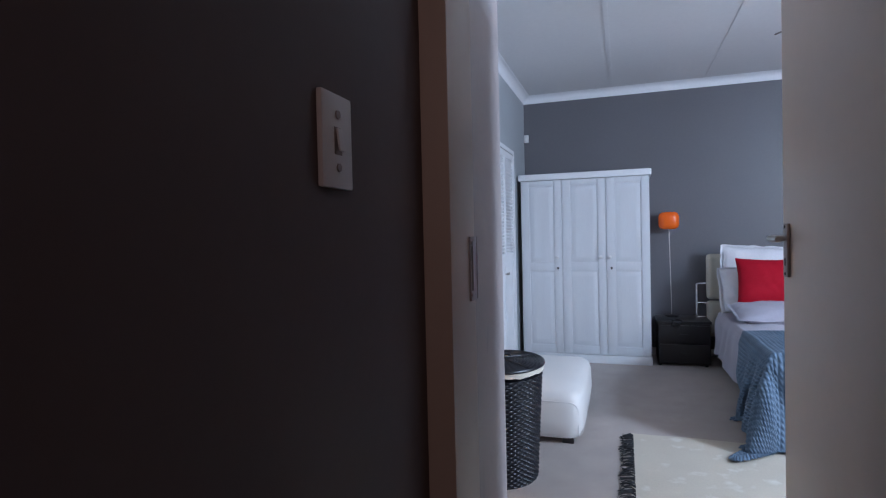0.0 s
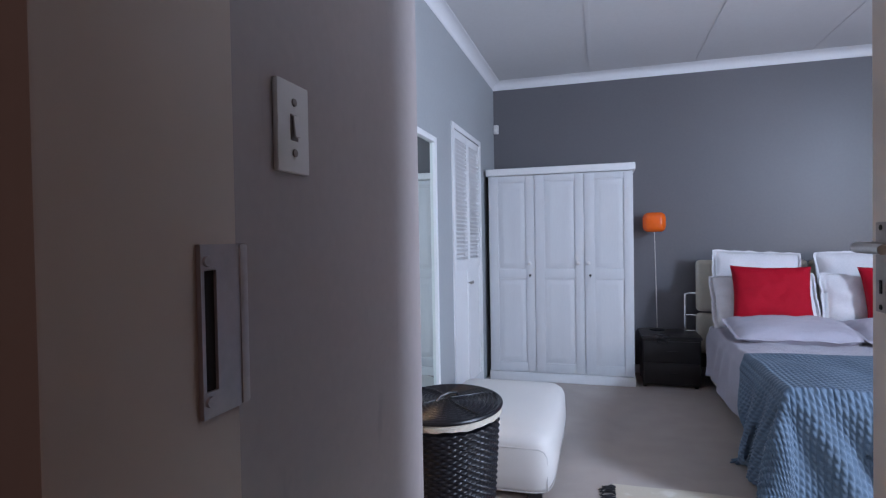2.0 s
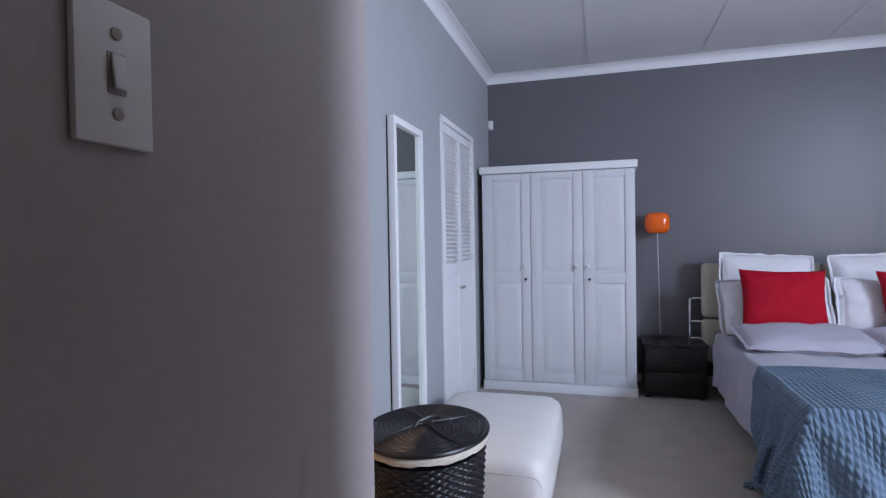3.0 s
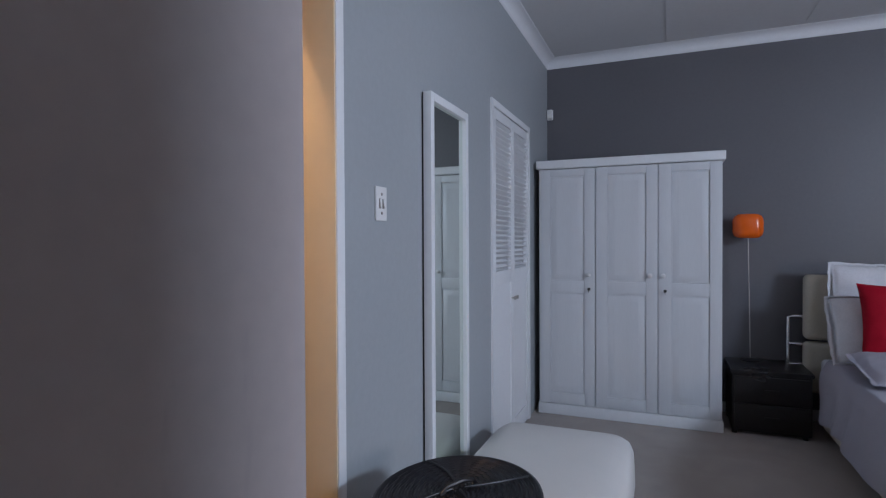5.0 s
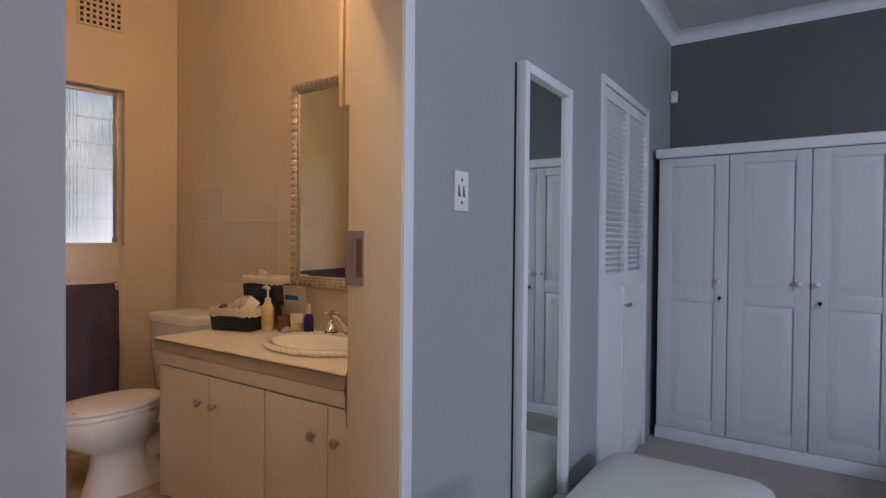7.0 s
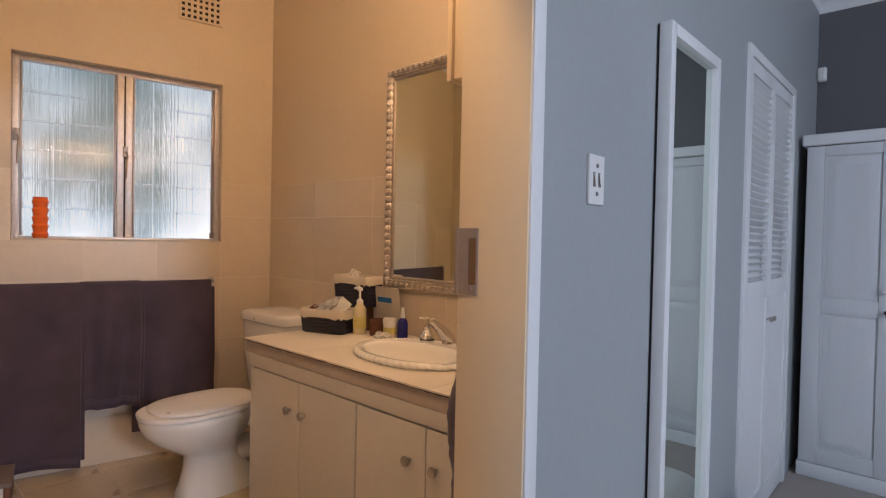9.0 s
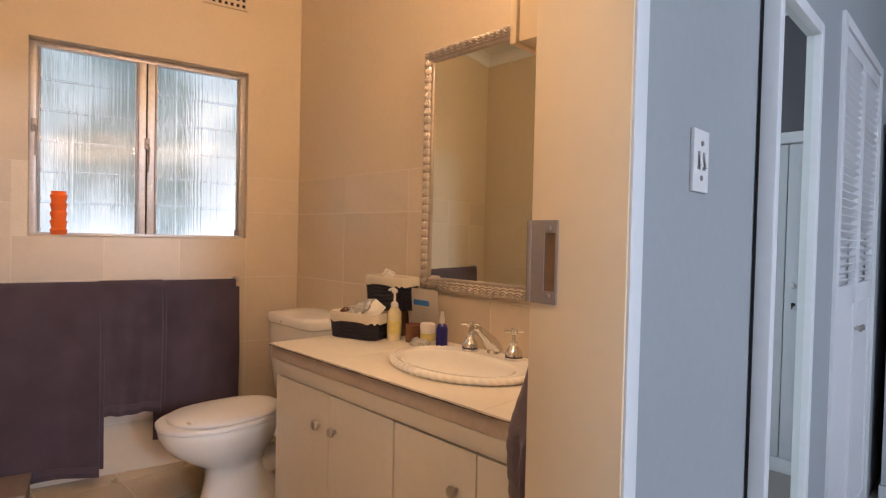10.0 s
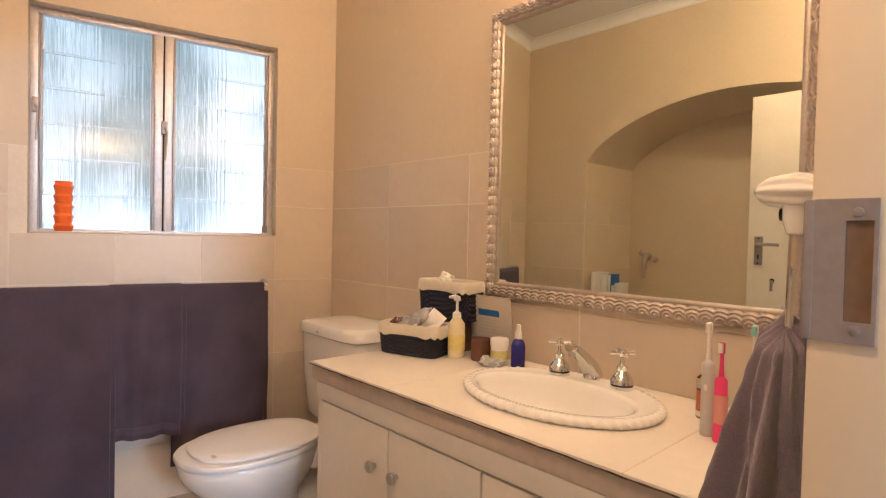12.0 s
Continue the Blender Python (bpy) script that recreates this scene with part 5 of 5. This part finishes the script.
for k, (x, y, z0, hgt, rot, lab) in enumerate(((-2.605, 3.515, 0.8005, 0.115, 18, "small navy woven basket with a cream liner, full of sachets"), (-2.578, 3.668, 0.9205, 0.15, 0, "navy woven basket with a cream liner on a box"))):
    bk2 = thing("storage_basket", lab, "basket", pose(x, y, z0, 0, 0, rot), group="baskets on the vanity")
    w, d = (0.125, 0.07) if k == 0 else (0.128, 0.062)
    part("body", wicker_wall(0, 0, 0.0, hgt - 0.04, w - 0.008, d - 0.006, w, d, 9 if k == 0 else 12, 48, 0.0035, 6), M_navy, bk2)

    def lin(u, v, w=w, d=d, hgt=hgt):
        a = 2 * math.pi * u
        zz = [hgt - 0.05, hgt - 0.006, hgt, hgt - 0.008, hgt - 0.042 + 0.004 * math.sin(11 * a)]
        rr = [-0.012, -0.006, 0.002, 0.007, 0.008]
        i = min(int(v * 4), 3)
        f = v * 4 - i
        z, r = zz[i] + (zz[i + 1] - zz[i]) * f, rr[i] + (rr[i + 1] - rr[i]) * f
        c, s = math.cos(a), math.sin(a)
        return ((w + r) * math.copysign(abs(c) ** (1 / 3), c), (d + r) * math.copysign(abs(s) ** (1 / 3), s), z)

    part("liner", sheet(lin, 96, 12, 0.002), M_liner, bk2, "cream cotton liner folded over the rim")
bx = thing("wooden_box", "plain wooden box carrying a small basket", "box")
part("case", box(-2.66, -2.50, 3.625, 3.725, 0.8005, 0.92, 0.003), surface("brown_box_wood", (0.22, 0.13, 0.08), 0.6, 0.2, 6, 40, 0.2, stretch=(1, 1, 6)), bx)
M_amber = surface("brown_candle_glass", (0.17, 0.075, 0.055), 0.2, 0.1, 8, 60, 0.0)
M_foil = surface("crumpled_silver_foil", (0.55, 0.55, 0.54), 0.42, 0.25, 14, 60, 0.3, metal=0.5)
M_paper = surface("white_paper", (0.82, 0.80, 0.76), 0.7, 0.04, 6, 60, 0.1)
for lab, b, mat, at in (
        ("large crumpled foil pouch lying across the basket", pillow(0.15, 0.085, 0.022, 0.04, 2, 22), M_foil, pose(-2.60, 3.50, 0.925, -52, -22, 12)),
        ("dull foil sachet lying in the basket", pillow(0.10, 0.06, 0.012, 0.05, 5, 18), M_foil, pose(-2.655, 3.525, 0.912, -74, 8, 40)),
        ("white card packet standing in the basket", box(-0.032, 0.032, -0.002, 0.002, -0.045, 0.045, 0.001), M_paper, pose(-2.525, 3.525, 0.925, -30, 34, 20)),
        ("white card packet standing in the basket", box(-0.012, 0.012, -0.003, 0.003, -0.06, 0.06, 0.001), M_paper, pose(-2.545, 3.495, 0.915, -40, 58, 8)),
        ("white paper sachet lying in the basket", pillow(0.09, 0.05, 0.010, 0.05, 9, 16), M_paper, pose(-2.58, 3.55, 0.918, -66, 18, -12)),
        ("brown paper sachet lying in the basket", pillow(0.05, 0.04, 0.014, 0.05, 11, 14), M_amber, pose(-2.68, 3.49, 0.912, -70, 0, 15))):
    sc = thing("sachet", lab, "sachet", at, group="sachets in the basket")
    part("wrap", b, mat, sc)
sc = thing("wrapper", "crumpled clear wrapper lying beside the cream jar", "wrapper", pose(-2.278, 3.578, 0.814, -60, 6, 20))
part("film", pillow(0.085, 0.045, 0.018, 0.06, 17, 16), M_foil, sc)
b = pillow(0.055, 0.04, 0.012, 0.1, 20, 10)
s = thing("sachet", "white paper packet sticking out of a basket", "sachet", pose(-2.60, 3.665, 1.078, -35, 20, 25), group="sachets in the basket")
part("wrap", b, M_paper, s)
b = pillow(0.09, 0.09, 0.10, 0.0, 30, 14)
s = thing("cloth_bundle", "cream folded cloth filling the upper basket", "cloth", pose(-2.578, 3.668, 1.015, 0, 0, 0))
part("fold", b, M_liner, s)


def bottle(name, label, x, y, body, mat, cap=None, cap_mat=None, extra=None, z=0.8005, cat="bottle"):
    t = thing(name, label, cat, pose(x, y, z))
    part("body", lathe(body, 28), mat, t, smooth=50)
    if cap:
        part("cap", lathe(cap, 24), cap_mat, t)
    if extra:
        extra(t)
    return t


M_yellow_soap = surface("pale_yellow_soap_bottle", (0.74, 0.66, 0.44), 0.22, 0.08, 8, 60, 0.0)
M_blue_glass = surface("cobalt_blue_plastic", (0.02, 0.02, 0.20), 0.15, 0.1, 8, 60, 0.0)
M_label = surface("yellow_green_label", (0.68, 0.60, 0.22), 0.5, 0.2, 20, 60, 0.0)
M_pink = surface("hot_pink_plastic", (0.85, 0.06, 0.22), 0.3, 0.05, 8, 60, 0.0)
M_peach = surface("orange_lotion", (0.78, 0.24, 0.10), 0.25, 0.1, 8, 60, 0.0)
M_grey_pl = surface("pale_grey_plastic", (0.56, 0.54, 0.53), 0.35, 0.05, 8, 60, 0.0)
M_blue_ink = surface("blue_print", (0.02, 0.16, 0.50), 0.6, 0.05, 8, 60, 0.0)
M_salmon = surface("salmon_rubber", (0.70, 0.30, 0.26), 0.6, 0.08, 8, 60, 0.05)
M_teal = surface("teal_bristle", (0.25, 0.62, 0.58), 0.5, 0.05, 8, 60, 0.0)


def pump_top(t):
    part("pump", (lambda q: merge(q, tube([(0, 0, 0.205), (0.0, 0, 0.214), (-0.012, 0, 0.218), (-0.04, 0, 0.214)], [0.012, 0.012, 0.009, 0.005], 10)))(lathe([(0.016, 0.145), (0.016, 0.16), (0.008, 0.165), (0.005, 0.17), (0.005, 0.205), (0.013, 0.207), (0.013, 0.215), (0.003, 0.217)], 20)), M_plastic, t, "white pump head")


bottle("soap_dispenser", "pale yellow soap bottle with a white pump", -2.462, 3.59, [(0.029, 0), (0.031, 0.004), (0.031, 0.11), (0.028, 0.125), (0.017, 0.14), (0.015, 0.148)], M_yellow_soap, extra=pump_top)
soap = bpy.data.objects["soap_dispenser"]
part("label", lathe([(0.0312, 0.028), (0.0316, 0.030), (0.0316, 0.082), (0.0312, 0.084)], 28), M_label, soap, "yellow printed label")
bottle("candle", "brown glass candle jar", -2.372, 3.625, [(0.034, 0), (0.036, 0.004), (0.036, 0.075), (0.033, 0.077), (0.03, 0.06), (0.004, 0.058)], M_amber, cat="candle")
bottle("small_jar", "small dark jar behind the soap bottle", -2.425, 3.668, [(0.026, 0), (0.026, 0.065), (0.022, 0.07), (0.004, 0.071)], M_black, cat="jar")


def jar_label(t):
    part("label", lathe([(0.0305, 0.018), (0.0305, 0.05)], 28), M_label, t, "yellow-green printed label")


bottle("cream_jar", "white plastic cream jar with a printed label", -2.288, 3.628, [(0.029, 0), (0.030, 0.004), (0.030, 0.062)], M_plastic, [(0.032, 0.063), (0.032, 0.086), (0.029, 0.09), (0.004, 0.091)], M_plastic, jar_label, cat="jar")
bottle("spray_bottle", "cobalt blue bottle with a white spray top", -2.215, 3.64, [(0.022, 0), (0.024, 0.004), (0.024, 0.075), (0.019, 0.09), (0.010, 0.098)], M_blue_glass, [(0.0115, 0.098), (0.011, 0.118), (0.008, 0.125), (0.007, 0.145), (0.002, 0.147)], M_plastic)
M_leaf = surface("dull_translucent_card", (0.56, 0.50, 0.45), 0.5, 0.05, 6, 60, 0.1)
lf = thing("leaflet", "dull printed card with a blue heading leaning on the tiles", "leaflet", pose(-2.385, 3.706, 0.802, 8, 0, 0))
part("sheet", box(-0.10, 0.10, -0.001, 0.001, 0.0, 0.225), M_leaf, lf)
part("heading", box(-0.055, 0.045, -0.0022, -0.0012, 0.150, 0.174), M_blue_ink, lf, "blue heading bar")
M_print = surface("grey_print", (0.45, 0.43, 0.42), 0.7, 0.05, 6, 60, 0.0)
for k in range(5):
    part("text_line", box(-0.055, 0.05 - 0.02 * (k % 2), -0.002, -0.0012, 0.135 - 0.012 * k, 0.138 - 0.012 * k), M_print, lf)

for x, y, mat, lab, tip in ((-1.535, 3.475, M_grey_pl, "grey electric toothbrush standing on the counter", M_paper), (-1.500, 3.455, M_pink, "hot pink electric toothbrush standing on the counter", M_paper), (-1.455, 3.52, M_plastic, "white electric toothbrush standing on the counter", M_teal)):
    t = thing("toothbrush", lab, "toothbrush", pose(x, y, 0.8005), group="electric toothbrushes")
    k = 1.0 if mat != M_pink else 0.84
    hd = part("handle", lathe([(0.013, 0), (0.0145, 0.004 * k), (0.0145, 0.06 * k), (0.0142, 0.12 * k), (0.0132, 0.160 * k), (0.012, 0.166 * k), (0.006, 0.172 * k)], 24), mat, t)
    if mat == M_pink:
        part("grip", lathe([(0.0147, 0.050 * k), (0.0151, 0.054 * k), (0.0151, 0.118 * k), (0.0146, 0.124 * k)], 24), M_salmon, hd, "salmon rubber grip")
    else:
        part("button", box(-0.004, 0.004, -0.0158, -0.013, 0.105, 0.118, 0.0015), M_plastic, hd)
    nk = part("neck", lathe([(0.0062, 0.171 * k), (0.0045, 0.20 * k), (0.004, 0.235 * k)], 14), mat if mat == M_pink else M_plastic, t)
    part("head", box(-0.006, 0.006, -0.006, 0.004, 0.235 * k - 0.003, 0.235 * k + 0.023, 0.003), mat if mat == M_pink else M_plastic, nk)
    part("bristles", box(-0.005, 0.005, -0.014, -0.006, 0.235 * k, 0.235 * k + 0.021, 0.002), tip, nk)
M_clear = clear_glass("clear_plastic", (0.95, 0.93, 0.90), 0.08)


def lotion_fill(t):
    part("lotion", lathe([(0.002, 0.018), (0.0205, 0.019), (0.0205, 0.070), (0.002, 0.071)], 24), M_peach, t, "orange lotion inside")


bottle("lotion_bottle", "small clear bottle half full of orange lotion", -1.585, 3.60, [(0.022, 0), (0.023, 0.004), (0.023, 0.10), (0.012, 0.108)], M_clear, [(0.013, 0.109), (0.013, 0.135), (0.004, 0.137)], M_plastic, lotion_fill)
bottle("lotion_bottle", "tall pale bottle with a black cap behind the toothbrushes", -1.44, 3.62, [(0.028, 0), (0.03, 0.004), (0.03, 0.15), (0.016, 0.165)], M_plastic, [(0.018, 0.166), (0.018, 0.20), (0.004, 0.202)], M_black)

# ---- bathroom: bath niche seen in the mirror ----
bt = thing("bathtub", "white built-in bath in the arched niche", "bathtub")
rings = [ring(-2.385, 1.06, z, rx, ry, 48, 6) for z, rx, ry in ((0.56, 1.075, 0.345), (0.572, 1.07, 0.34), (0.575, 1.02, 0.30), (0.56, 0.99, 0.27), (0.30, 0.92, 0.23), (0.18, 0.85, 0.19), (0.17, 0.3, 0.1))]
part("tub", loft(rings), M_ceramic, bt, smooth=50)
part("apron", box(-3.46, -1.305, 1.41, 1.44, 0.0, 0.556, 0.003), M_tile, bt)
wall("niche_ledge", [(-3.464, -3.08, 1.22, 1.405, 0.577, 0.745)], [M_tile])
xx = -3.43
for k, (w, hgt, mat) in enumerate(((0.045, 0.235, M_paper), (0.04, 0.235, M_paper), (0.05, 0.215, M_paper), (0.03, 0.225, M_blue_ink), (0.025, 0.14, M_liner), (0.045, 0.16, M_paper))):
    bkx = thing("book", "pale paperback book standing on the bath ledge" if mat != M_blue_ink else "blue paperback book standing on the bath ledge", "book", pose(xx + w / 2, 1.33, 0.7455), group="books on the ledge")
    part("cover", box(-w / 2, w / 2, -0.065, 0.065, 0, hgt, 0.002), mat, bkx)
    part("pages", box(-w / 2 + 0.003, w / 2 - 0.003, 0.0655, 0.067, 0.004, hgt - 0.004), M_paper, bkx)
    xx += w + 0.004
mx = thing("bath_mixer", "aged brass bath mixer on the niche wall", "tap")
b = tube([(-3.29, 0.707, 1.10), (-3.29, 0.75, 1.11), (-3.285, 0.79, 1.07), (-3.28, 0.80, 1.0), (-3.29, 0.79, 0.92)], [0.035, 0.03, 0.022, 0.02, 0.016], 12)
part("body", b, M_ornate, mx)
for dx, dz in ((-0.05, 0.03), (0.06, -0.02)):
    q = lathe([(0.03, 0), (0.03, 0.014), (0.014, 0.03), (0.02, 0.05), (0.004, 0.055)], 8)
    q.transform(Matrix.Translation((-3.29 + dx, 0.705, 1.10 + dz)) @ Matrix.Rotation(radians(-90), 4, "X"))
    part("handle", q, M_ornate, mx)
